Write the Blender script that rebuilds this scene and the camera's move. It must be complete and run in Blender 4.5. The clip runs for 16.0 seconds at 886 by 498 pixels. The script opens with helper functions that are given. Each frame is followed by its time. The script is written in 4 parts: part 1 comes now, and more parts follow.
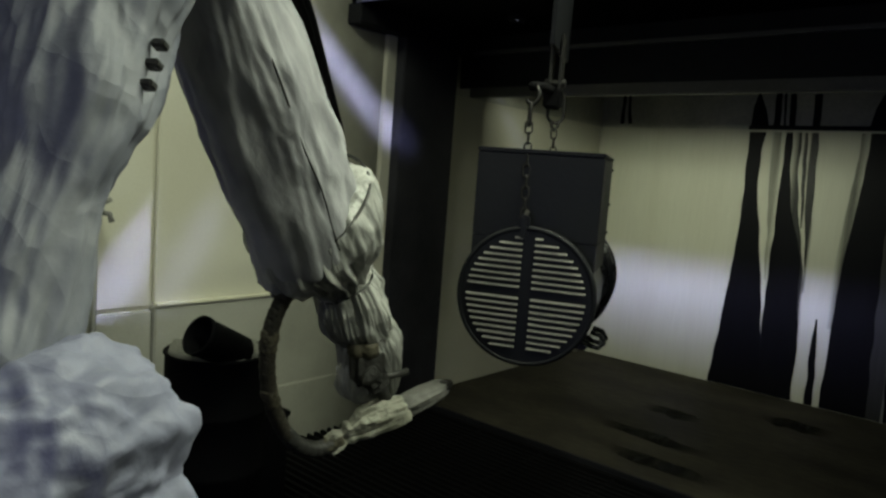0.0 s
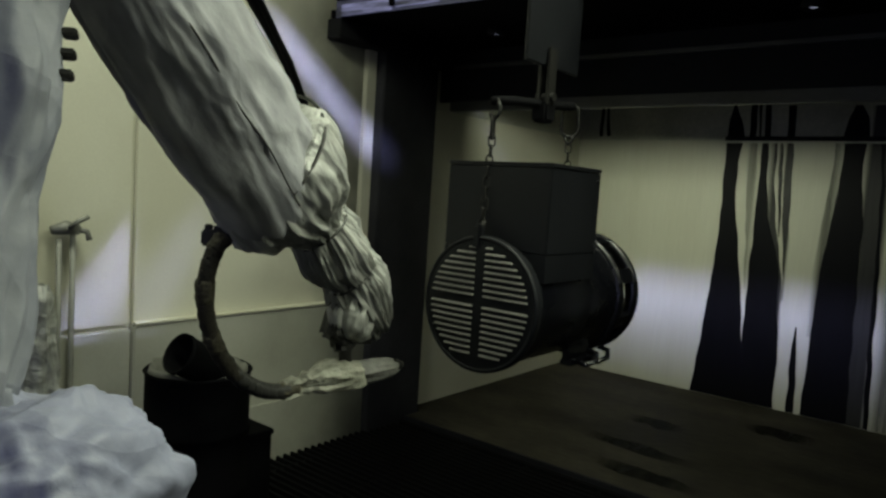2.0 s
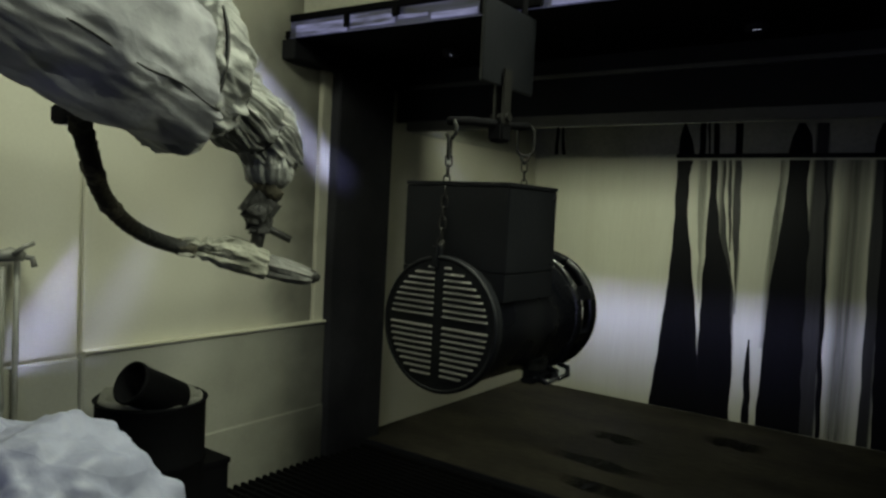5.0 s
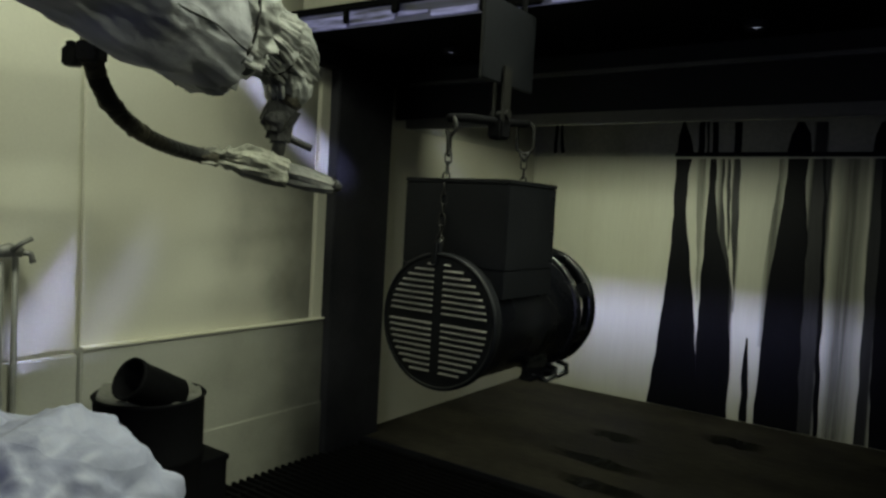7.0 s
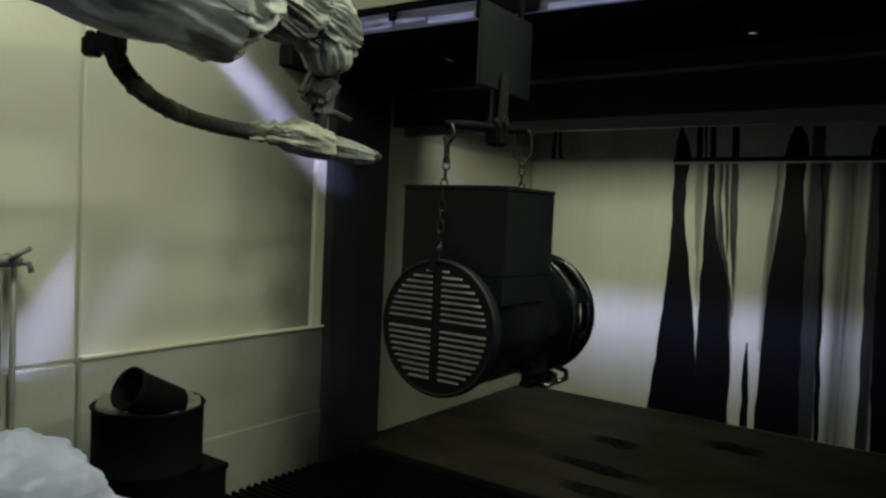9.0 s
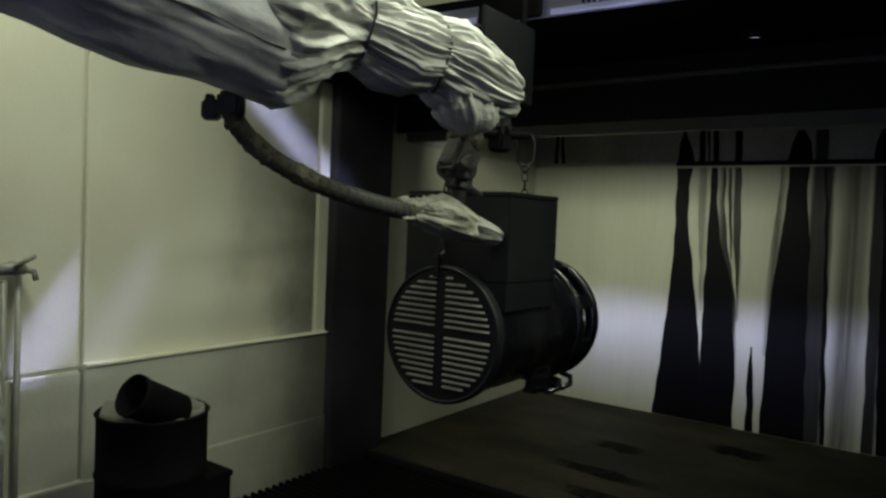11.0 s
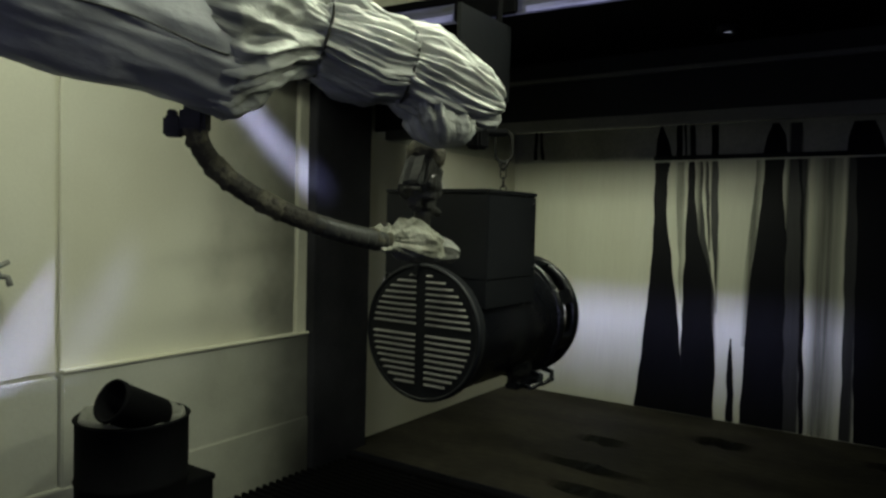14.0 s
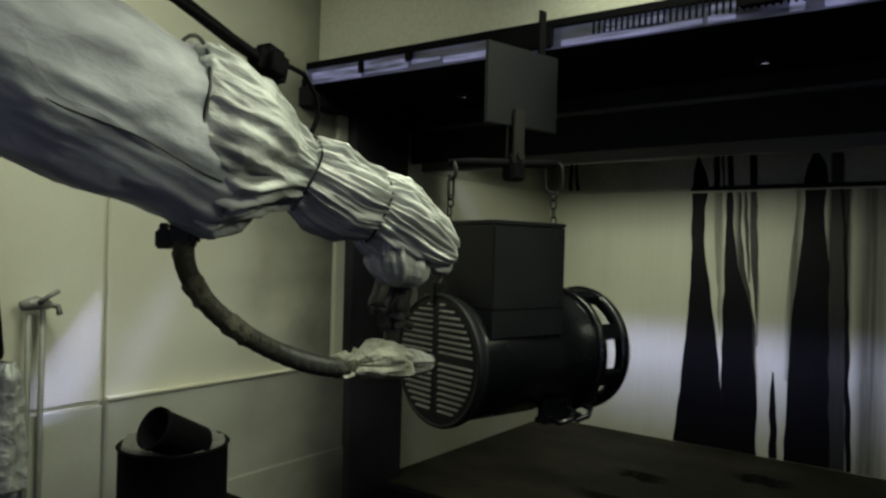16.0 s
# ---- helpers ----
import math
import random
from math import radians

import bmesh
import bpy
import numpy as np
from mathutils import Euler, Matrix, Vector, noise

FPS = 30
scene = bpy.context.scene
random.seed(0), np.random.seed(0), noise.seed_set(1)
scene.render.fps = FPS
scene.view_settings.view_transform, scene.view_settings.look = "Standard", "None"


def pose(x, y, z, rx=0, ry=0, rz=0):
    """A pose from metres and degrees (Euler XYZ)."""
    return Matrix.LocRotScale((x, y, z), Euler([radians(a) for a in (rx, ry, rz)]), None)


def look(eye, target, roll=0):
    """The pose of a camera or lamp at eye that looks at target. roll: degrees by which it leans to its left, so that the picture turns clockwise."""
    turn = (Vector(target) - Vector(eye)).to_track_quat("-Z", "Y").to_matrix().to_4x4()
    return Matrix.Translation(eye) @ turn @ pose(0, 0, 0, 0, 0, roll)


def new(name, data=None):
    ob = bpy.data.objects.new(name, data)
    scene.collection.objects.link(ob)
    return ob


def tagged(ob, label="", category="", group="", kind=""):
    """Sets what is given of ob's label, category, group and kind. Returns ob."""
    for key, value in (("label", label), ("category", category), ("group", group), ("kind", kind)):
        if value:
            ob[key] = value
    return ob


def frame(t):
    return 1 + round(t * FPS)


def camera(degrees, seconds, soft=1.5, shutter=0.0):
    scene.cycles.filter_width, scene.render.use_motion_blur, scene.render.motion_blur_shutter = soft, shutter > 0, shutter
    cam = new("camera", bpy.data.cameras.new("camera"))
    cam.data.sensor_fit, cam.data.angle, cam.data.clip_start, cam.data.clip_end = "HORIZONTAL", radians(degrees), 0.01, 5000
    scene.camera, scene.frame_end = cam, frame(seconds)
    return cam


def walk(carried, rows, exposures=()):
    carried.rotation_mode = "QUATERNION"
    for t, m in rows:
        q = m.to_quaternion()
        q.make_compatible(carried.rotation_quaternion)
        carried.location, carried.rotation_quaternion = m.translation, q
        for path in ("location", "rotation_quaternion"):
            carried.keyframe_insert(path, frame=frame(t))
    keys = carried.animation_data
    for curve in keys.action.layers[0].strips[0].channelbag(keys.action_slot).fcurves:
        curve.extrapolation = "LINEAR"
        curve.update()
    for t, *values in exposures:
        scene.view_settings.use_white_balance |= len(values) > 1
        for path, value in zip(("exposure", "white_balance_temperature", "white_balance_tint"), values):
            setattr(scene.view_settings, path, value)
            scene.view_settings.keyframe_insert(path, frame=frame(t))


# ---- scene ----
CAMERA_ROWS = [
    (0, 0.014, -0.006, 1.504, 84.04, -4.32, 40.63), (0.5, -0.003, -0.005, 1.497, 84.24, -4.2, 40.18), (1, 0.001, -0.003, 1.512, 84.24, -3.98, 39.16),
    (1.5, -0, -0.004, 1.51, 85.02, -3.94, 39.24), (2, 0.003, -0.006, 1.501, 85.29, -3.68, 39.01), (2.5, 0.002, -0.005, 1.507, 85.47, -3.5, 38.68),
    (3, 0.005, -0.005, 1.503, 86.3, -3.06, 38.75), (3.5, 0.006, -0.005, 1.506, 87.18, -3.15, 37.4), (4, -0.003, 0, 1.506, 87.22, -2.92, 36.17),
    (6.5, -0.002, 0.003, 1.506, 86.94, -2.96, 35.43), (7, -0.006, 0.001, 1.5, 86.9, -3.12, 35.46), (7.5, 0.001, 0.004, 1.499, 86.27, -3.23, 35.47),
    (8, 0.006, 0.001, 1.506, 86.59, -3.08, 35.72), (8.5, -0.002, -0.001, 1.5, 87.4, -2.81, 35.46), (9, -0.003, 0.002, 1.499, 87.48, -2.7, 35.39),
    (11.5, -0.005, 0.001, 1.506, 87.88, -2.36, 35.6), (12, 0.002, 0.007, 1.504, 87.22, -2.64, 34.85), (12.5, -0.001, 0.006, 1.503, 87.11, -2.9, 34.93),
    (13, 0.001, 0.007, 1.505, 87.11, -2.29, 34.94), (13.5, -0.003, 0.009, 1.502, 87.29, -2.1, 34.74), (14, 0.003, 0.007, 1.506, 87.7, -1.47, 34.13),
    (14.5, 0.002, 0.006, 1.505, 87.87, -1.15, 34.17), (15, 0.013, -0.007, 1.511, 88.88, -0.93, 35.53), (15.5, 0.014, -0.012, 1.507, 89.39, -0.84, 36.39),
    (16, 0.007, -0.018, 1.508, 90.12, -1.52, 36.89),
]
cam = camera(64.5, 16.0, soft=2.6)
walk(cam, [(t, pose(x, y, z, rx, ry, rz)) for t, x, y, z, rx, ry, rz in CAMERA_ROWS], exposures=[(0, 0.0), (16, 0.0)])

# ---- world and lights ----
world = bpy.data.worlds.new("world")
scene.world = world
world.use_nodes = True
world.node_tree.nodes["Background"].inputs[0].default_value = (0.5, 0.6, 0.8, 1)
world.node_tree.nodes["Background"].inputs[1].default_value = 0.02


def area_lamp(name, eye, target, w, h, watts, color, spread=180):
    data = bpy.data.lights.new(name, "AREA")
    data.shape, data.size, data.size_y, data.energy, data.color = "RECTANGLE", w, h, watts, color
    data.spread = radians(spread)
    ob = new(name, data)
    ob.matrix_world = look(eye, target)
    return ob


WARM, BLUE = (0.93, 1.0, 0.765), (0.52, 0.55, 1.0)
# out-of-view lamps, added: ceiling tubes, beside the hood, behind baffle, bluish light from behind
area_lamp("ceiling_tube_light", (-0.6, 1.9, 3.22), (-1.0, 1.6, 0), 2.0, 0.12, 33, WARM, 108)
area_lamp("added_side_light", (0.8, 2.2, 2.7), (-1.8, 1.5, 0.9), 1.4, 0.12, 8, WARM, 100)
area_lamp("ceiling_tube_light", (1.2, -1.6, 3.22), (0.1, 0.0, 0), 2.0, 0.12, 6, WARM, 110)
area_lamp("ceiling_tube_light", (-2.3, 0.8, 3.22), (-3.1, 1.5, 1.2), 1.6, 0.12, 18, WARM, 142)
# hidden lamps assumed for the back wall's brightness and its blue band
area_lamp("hidden_baffle_light", (-2.0, 3.82, 2.2), (-2.0, 5.75, 1.2), 1.6, 0.09, 7.6, WARM, 105)
area_lamp("added_band_light", (-1.75, 3.85, 2.38), (-1.75, 5.75, 0.80), 2.6, 0.05, 5.4, BLUE, 24)
area_lamp("added_rear_light", (0.1, -2.85, 1.1), (-1.6, 0.6, 0.8), 1.0, 1.2, 13.5, BLUE)


def beam_lamp(eye, spot, along, length, width, watts, spread=1):
    """Added mid-air lamp: its near-parallel beam leaves a side-wall patch along the given way."""
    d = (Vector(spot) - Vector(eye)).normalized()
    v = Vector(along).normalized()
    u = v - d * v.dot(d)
    data = bpy.data.lights.new("added_beam_lamp", "AREA")
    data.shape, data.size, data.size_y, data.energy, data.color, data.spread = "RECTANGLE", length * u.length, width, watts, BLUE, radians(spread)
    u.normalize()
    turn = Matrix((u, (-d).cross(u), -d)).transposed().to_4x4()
    new("added_beam_lamp", data).matrix_world = Matrix.Translation(eye) @ turn


beam_lamp((-1.25, 1.35, 3.1), (-3.1, 2.76, 1.97), (0, 0.8, -0.6), 1.25, 0.13, 0.75, 4)


def patch_lamp(spot, tall, low, watts, way=(-0.34, -0.28, -0.9), far=2.3, spread=1.5):
    """Added steep lamp: side-wall patch, ends upright and equally high, running down by low."""
    d = Vector(way).normalized()
    a, b = Vector((0, 0, tall)), Vector(low)
    u, v = a - d * a.dot(d), b - d * b.dot(d)
    data = bpy.data.lights.new("added_patch_lamp", "AREA")
    data.shape, data.size, data.size_y, data.energy, data.color, data.spread = "RECTANGLE", u.length, v.length, watts, BLUE, radians(spread)
    u.normalize()
    turn = Matrix((u, (-d).cross(u), -d)).transposed().to_4x4()
    new("added_patch_lamp", data).matrix_world = Matrix.Translation(Vector(spot) - d * far) @ turn


patch_lamp((-3.086, 1.44, 0.93), 0.36, (0, -0.28, -0.38), 0.21, spread=2.5)
patch_lamp((-3.078, 1.72, 0.95), 0.26, (0, -0.42, -0.60), 0.09, spread=6)


# ---- materials ----
def mat(name, color, rough=0.6, metal=0.0, grain=30.0, stain=2.0, amount=0.25, dark=(0.5, 0.5, 0.5), bump=0.15, stretch=(1, 1, 1), spec=0.4, fleck=0.35, crease=0.0, folds=7.0, dark_end=None):
    m = bpy.data.materials.new(name)
    m.use_nodes = True
    nt = m.node_tree
    b = nt.nodes["Principled BSDF"]
    tc = nt.nodes.new("ShaderNodeTexCoord")
    mp = nt.nodes.new("ShaderNodeMapping")
    mp.inputs["Scale"].default_value = stretch
    nt.links.new(tc.outputs["Object"], mp.inputs[0])
    big, fine = nt.nodes.new("ShaderNodeTexNoise"), nt.nodes.new("ShaderNodeTexNoise")
    big.inputs["Scale"].default_value, fine.inputs["Scale"].default_value = stain, grain
    big.inputs["Detail"].default_value, fine.inputs["Detail"].default_value = 6, 4
    for n in (big, fine):
        nt.links.new(mp.outputs[0], n.inputs["Vector"])
    ramp = nt.nodes.new("ShaderNodeValToRGB")
    ramp.color_ramp.elements[0].position, ramp.color_ramp.elements[1].position = 0.35, 0.65
    ramp.color_ramp.elements[0].color = (*[c * d for c, d in zip(color, dark)], 1)
    ramp.color_ramp.elements[1].color = (*color, 1)
    nt.links.new(big.outputs[0], ramp.inputs[0])
    mix = nt.nodes.new("ShaderNodeMix")
    mix.data_type = "RGBA"
    mix.inputs[0].default_value = amount
    mix.inputs[6].default_value = (*color, 1)
    nt.links.new(ramp.outputs[0], mix.inputs[7])
    mul = nt.nodes.new("ShaderNodeMix")
    mul.data_type, mul.blend_type = "RGBA", "MULTIPLY"
    mul.inputs[0].default_value = fleck
    nt.links.new(mix.outputs[2], mul.inputs[6])
    nt.links.new(fine.outputs[0], mul.inputs[7])
    nt.links.new(mul.outputs[2], b.inputs["Base Color"])
    if dark_end:
        # the colour goes blotchy and near black towards the end at higher y
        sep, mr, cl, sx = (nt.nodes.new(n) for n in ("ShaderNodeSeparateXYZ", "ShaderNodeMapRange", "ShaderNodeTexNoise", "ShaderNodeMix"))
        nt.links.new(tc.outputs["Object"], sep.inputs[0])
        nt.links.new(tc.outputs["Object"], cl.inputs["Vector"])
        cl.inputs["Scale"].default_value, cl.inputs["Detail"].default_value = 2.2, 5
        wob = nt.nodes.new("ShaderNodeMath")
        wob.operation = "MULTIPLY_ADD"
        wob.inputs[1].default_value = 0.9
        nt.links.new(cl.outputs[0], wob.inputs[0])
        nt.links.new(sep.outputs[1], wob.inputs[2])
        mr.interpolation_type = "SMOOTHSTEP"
        mr.inputs[1].default_value, mr.inputs[2].default_value, mr.inputs[4].default_value = dark_end[0] + 0.45, dark_end[1] + 0.45, dark_end[2]
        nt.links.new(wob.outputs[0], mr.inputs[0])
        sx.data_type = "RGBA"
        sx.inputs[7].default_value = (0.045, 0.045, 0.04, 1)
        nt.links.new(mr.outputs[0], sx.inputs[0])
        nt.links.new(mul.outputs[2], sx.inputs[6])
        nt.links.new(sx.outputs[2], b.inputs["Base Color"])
    rr = nt.nodes.new("ShaderNodeMapRange")
    rr.inputs[3].default_value, rr.inputs[4].default_value = rough - 0.12, min(1, rough + 0.12)
    nt.links.new(big.outputs[0], rr.inputs[0])
    nt.links.new(rr.outputs[0], b.inputs["Roughness"])
    b.inputs["Metallic"].default_value = metal
    b.inputs["Specular IOR Level"].default_value = spec
    bp = nt.nodes.new("ShaderNodeBump")
    bp.inputs["Strength"].default_value, bp.inputs["Distance"].default_value = bump, 0.02
    nt.links.new(fine.outputs[0], bp.inputs["Height"])
    nt.links.new(bp.outputs[0], b.inputs["Normal"])
    if crease:
        # flat facets that meet in sharp creases, at two sizes
        wob, off = nt.nodes.new("ShaderNodeTexNoise"), nt.nodes.new("ShaderNodeVectorMath")
        wob.inputs["Scale"].default_value, wob.inputs["Detail"].default_value = folds * 0.45, 2
        nt.links.new(mp.outputs[0], wob.inputs["Vector"])
        off.operation = "MULTIPLY_ADD"
        off.inputs[1].default_value = (0.9 / folds * 2, 0.9 / folds * 2, 0.9 / folds * 2)
        nt.links.new(wob.outputs[1], off.inputs[0])
        nt.links.new(mp.outputs[0], off.inputs[2])
        last = bp
        for scale, deep in ((folds, 1.0), (folds * 2.3, 0.6)):
            cell, cb = nt.nodes.new("ShaderNodeTexVoronoi"), nt.nodes.new("ShaderNodeBump")
            cell.inputs["Scale"].default_value = scale
            nt.links.new(off.outputs[0], cell.inputs["Vector"])
            cb.inputs["Strength"].default_value, cb.inputs["Distance"].default_value = crease * deep, 0.35 / scale
            nt.links.new(cell.outputs["Distance"], cb.inputs["Height"])
            nt.links.new(last.outputs[0], cb.inputs["Normal"])
            last = cb
        nt.links.new(last.outputs[0], b.inputs["Normal"])
    return m


def glow(name, color, strength, uneven=False):
    m = bpy.data.materials.new(name)
    m.use_nodes = True
    nt = m.node_tree
    b = nt.nodes["Principled BSDF"]
    b.inputs["Base Color"].default_value = (0.03, 0.03, 0.035, 1)
    b.inputs["Emission Color"].default_value = (*color, 1)
    b.inputs["Emission Strength"].default_value = strength
    if uneven:
        # dusty tubes and reflectors: the glow varies along the strip
        tc, mp, dust, amount = (nt.nodes.new(n) for n in ("ShaderNodeTexCoord", "ShaderNodeMapping", "ShaderNodeTexNoise", "ShaderNodeMapRange"))
        mp.inputs["Scale"].default_value, mp.inputs["Rotation"].default_value = (3, 3, 26), (0, radians(12), 0)
        nt.links.new(tc.outputs["Object"], mp.inputs[0])
        nt.links.new(mp.outputs[0], dust.inputs["Vector"])
        dust.inputs["Scale"].default_value, dust.inputs["Detail"].default_value = 1.6, 5
        amount.inputs[1].default_value, amount.inputs[2].default_value, amount.inputs[3].default_value, amount.inputs[4].default_value = 0.35, 0.68, strength * 0.12, strength * 1.7
        nt.links.new(dust.outputs[0], amount.inputs[0])
        nt.links.new(amount.outputs[0], b.inputs["Emission Strength"])
    return m


M_WALL = mat("wall_paint", (0.62, 0.61, 0.50), 0.55, grain=60, stain=1.3, amount=0.5, dark=(0.8, 0.78, 0.72), bump=0.05, fleck=0.12)
M_DADO = mat("dull_dado_paint", (0.45, 0.45, 0.39), 0.55, grain=60, stain=1.6, amount=0.6, dark=(0.72, 0.72, 0.7), bump=0.05, dark_end=(2.1, 3.2, 0.93), fleck=0.12)
M_PANEL = mat("panel_paint", (0.64, 0.63, 0.52), 0.45, grain=90, stain=1.6, amount=0.45, dark=(0.82, 0.8, 0.74), bump=0.04, dark_end=(2.2, 3.2, 0.88), fleck=0.12)
M_BACK = mat("wet_wall", (0.60, 0.60, 0.49), 0.5, grain=16, stain=2, amount=0.3, dark=(0.8, 0.78, 0.72), bump=0.03, fleck=0.12, stretch=(3, 3, 0.25))
M_CEIL = mat("ceiling_paint", (0.62, 0.61, 0.50), 0.7, grain=40, stain=1.5, amount=0.3, dark=(0.8, 0.8, 0.75), bump=0.04)
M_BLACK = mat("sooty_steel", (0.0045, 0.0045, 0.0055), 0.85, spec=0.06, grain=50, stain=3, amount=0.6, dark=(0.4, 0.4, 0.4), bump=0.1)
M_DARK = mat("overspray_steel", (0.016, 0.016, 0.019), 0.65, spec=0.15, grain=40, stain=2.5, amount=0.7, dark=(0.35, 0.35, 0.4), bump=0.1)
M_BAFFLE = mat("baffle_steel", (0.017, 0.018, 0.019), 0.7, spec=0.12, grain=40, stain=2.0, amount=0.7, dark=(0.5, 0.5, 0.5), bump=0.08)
M_POST = mat("overspray_post", (0.05, 0.05, 0.058), 0.6, spec=0.2, grain=40, stain=1.3, amount=1.0, dark=(0.22, 0.22, 0.25), bump=0.1)
M_WEIR = mat("weir_plate", (0.58, 0.58, 0.48), 0.5, grain=40, stain=2.5, amount=0.7, dark=(0.6, 0.6, 0.6), bump=0.06)
M_LIP = mat("grey_lip", (0.075, 0.075, 0.068), 0.5, grain=40, stain=2.5, amount=0.7, dark=(0.5, 0.5, 0.5), bump=0.1)
M_STREAK = mat("black_streak", (0.004, 0.004, 0.006), 0.5, spec=0.12, grain=25, stain=5, amount=0.4, bump=0.06, stretch=(4, 4, 0.3))
M_THIN = mat("grey_streak", (0.034, 0.034, 0.03), 0.35, grain=30, stain=6, amount=0.9, dark=(0.2, 0.2, 0.2), bump=0.06, stretch=(6, 6, 0.4))
M_FLOOR = mat("dirty_floor", (0.07, 0.063, 0.047), 0.75, grain=18, stain=2.2, amount=0.8, dark=(0.35, 0.35, 0.36), bump=0.2, stretch=(0.7, 1.3, 1), fleck=0.6, spec=0.1)
M_SMEAR = mat("dried_paint_smear", (0.007, 0.0068, 0.006), 0.6, grain=30, stain=6, amount=0.7, bump=0.2, spec=0.05)
M_VEIL = mat("thin_overspray", (0.2, 0.2, 0.165), 0.5, grain=24, stain=5, amount=0.8, dark=(0.5, 0.5, 0.5), bump=0.04, stretch=(5, 5, 0.3))
M_GRATE = mat("grating_steel", (0.006, 0.006, 0.0065), 0.8, grain=60, stain=5, amount=0.5, bump=0.2, spec=0.05)
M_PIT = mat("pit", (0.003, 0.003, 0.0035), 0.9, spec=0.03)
M_GEN = mat("black_enamel", (0.003, 0.0033, 0.005), 0.27, grain=70, stain=5, amount=0.4, bump=0.03, spec=0.5)
M_BOX = mat("grey_primer", (0.0062, 0.007, 0.0092), 0.5, spec=0.25, grain=60, stain=4, amount=0.4, bump=0.05)
# the tilted louvres catch light; that brightness is put into their pale colour
M_LOUVER = mat("lit_louver", (0.17, 0.17, 0.155), 0.5, grain=70, stain=8, amount=0.5, bump=0.05)
M_CHAIN = mat("dull_chain", (0.012, 0.0115, 0.01), 0.55, 0.2, grain=80, stain=12, amount=0.6, bump=0.1)
M_CLOTH = mat("silver_cloth", (0.62, 0.63, 0.60), 0.45, 0.15, grain=38, stain=10, amount=0.85, dark=(0.36, 0.36, 0.36), bump=0.4, stretch=(0.3, 1, 1), crease=0.6, folds=16)
M_CLOTH_G = mat("grey_cloth", (0.55, 0.555, 0.585), 0.6, 0.08, grain=24, stain=7, amount=0.8, dark=(0.42, 0.42, 0.44), bump=0.3, stretch=(0.45, 1, 1), crease=0.35, folds=6)
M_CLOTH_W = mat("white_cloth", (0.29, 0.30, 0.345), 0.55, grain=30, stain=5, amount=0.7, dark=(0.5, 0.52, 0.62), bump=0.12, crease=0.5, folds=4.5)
# the blue daylight falling on the shoulder is put into this cloth's colour
M_CLOTH_S = mat("blue_lit_cloth", (0.36, 0.375, 0.50), 0.5, grain=30, stain=5, amount=0.6, dark=(0.55, 0.56, 0.62), bump=0.15, crease=0.42, folds=2.6)
M_TAPE = mat("paper_tape", (0.08, 0.072, 0.047), 0.7, grain=60, stain=70, amount=0.4, dark=(0.5, 0.5, 0.5), bump=0.5, fleck=0.6)
M_HOSE = mat("masked_hose", (0.032, 0.028, 0.019), 0.7, grain=60, stain=10, amount=0.9, dark=(0.25, 0.25, 0.25), bump=0.5)
M_GUNBAG = mat("gun_wrap", (0.36, 0.36, 0.30), 0.6, grain=50, stain=9, amount=0.9, dark=(0.35, 0.35, 0.32), bump=0.4, crease=0.5, folds=20)
M_SLEEVE = mat("grey_gun_sleeve", (0.21, 0.21, 0.195), 0.6, grain=40, stain=8, amount=0.8, dark=(0.45, 0.45, 0.45), bump=0.2, crease=0.35, folds=16)
M_JOINT = mat("dark_joint", (0.03, 0.03, 0.028), 0.5, grain=60, stain=14, amount=0.7, bump=0.3)
M_PIPE = mat("galvanised", (0.3, 0.3, 0.27), 0.5, 0.2, grain=60, stain=6, amount=0.5, bump=0.1)
M_LINER = mat("pale_liner", (0.16, 0.16, 0.14), 0.7, grain=50, stain=9, amount=0.6, bump=0.3)
M_STRIP = glow("lit_slot", (0.55, 0.57, 1.0), 0.2, True)
M_STRIP_DIM = glow("dim_slot", (0.45, 0.47, 0.9), 0.05, True)
M_LENS = glow("spot_lens", (0.7, 0.75, 1.0), 0.35)


def thin_film(m, cover):
    """Makes a paint stain a film that thins out towards its two edges and in vertical runs."""
    nt = m.node_tree
    tc, sep, ping, runs, mul = (nt.nodes.new(n) for n in ("ShaderNodeTexCoord", "ShaderNodeSeparateXYZ", "ShaderNodeMapRange", "ShaderNodeTexNoise", "ShaderNodeMath"))
    mp, edge, clear, mix = (nt.nodes.new(n) for n in ("ShaderNodeMapping", "ShaderNodeMath", "ShaderNodeBsdfTransparent", "ShaderNodeMixShader"))
    nt.links.new(tc.outputs["Generated"], sep.inputs[0])
    edge.operation, edge.inputs[1].default_value = "PINGPONG", 0.5
    nt.links.new(sep.outputs[0], edge.inputs[0])
    ping.interpolation_type = "SMOOTHSTEP"
    ping.inputs[1].default_value, ping.inputs[2].default_value, ping.inputs[4].default_value = 0.02, 0.42, cover
    nt.links.new(edge.outputs[0], ping.inputs[0])
    mp.inputs["Scale"].default_value = (14, 1, 0.35)
    nt.links.new(tc.outputs["Object"], mp.inputs[0])
    nt.links.new(mp.outputs[0], runs.inputs["Vector"])
    runs.inputs["Scale"].default_value, runs.inputs["Detail"].default_value = 2.0, 3
    mul.operation, mul.use_clamp = "MULTIPLY", True
    nt.links.new(ping.outputs[0], mul.inputs[0])
    nt.links.new(runs.outputs[0], mul.inputs[1])
    nt.links.new(mul.outputs[0], mix.inputs[0])
    nt.links.new(clear.outputs[0], mix.inputs[1])
    nt.links.new(nt.nodes["Principled BSDF"].outputs[0], mix.inputs[2])
    nt.links.new(mix.outputs[0], nt.nodes["Material Output"].inputs[0])


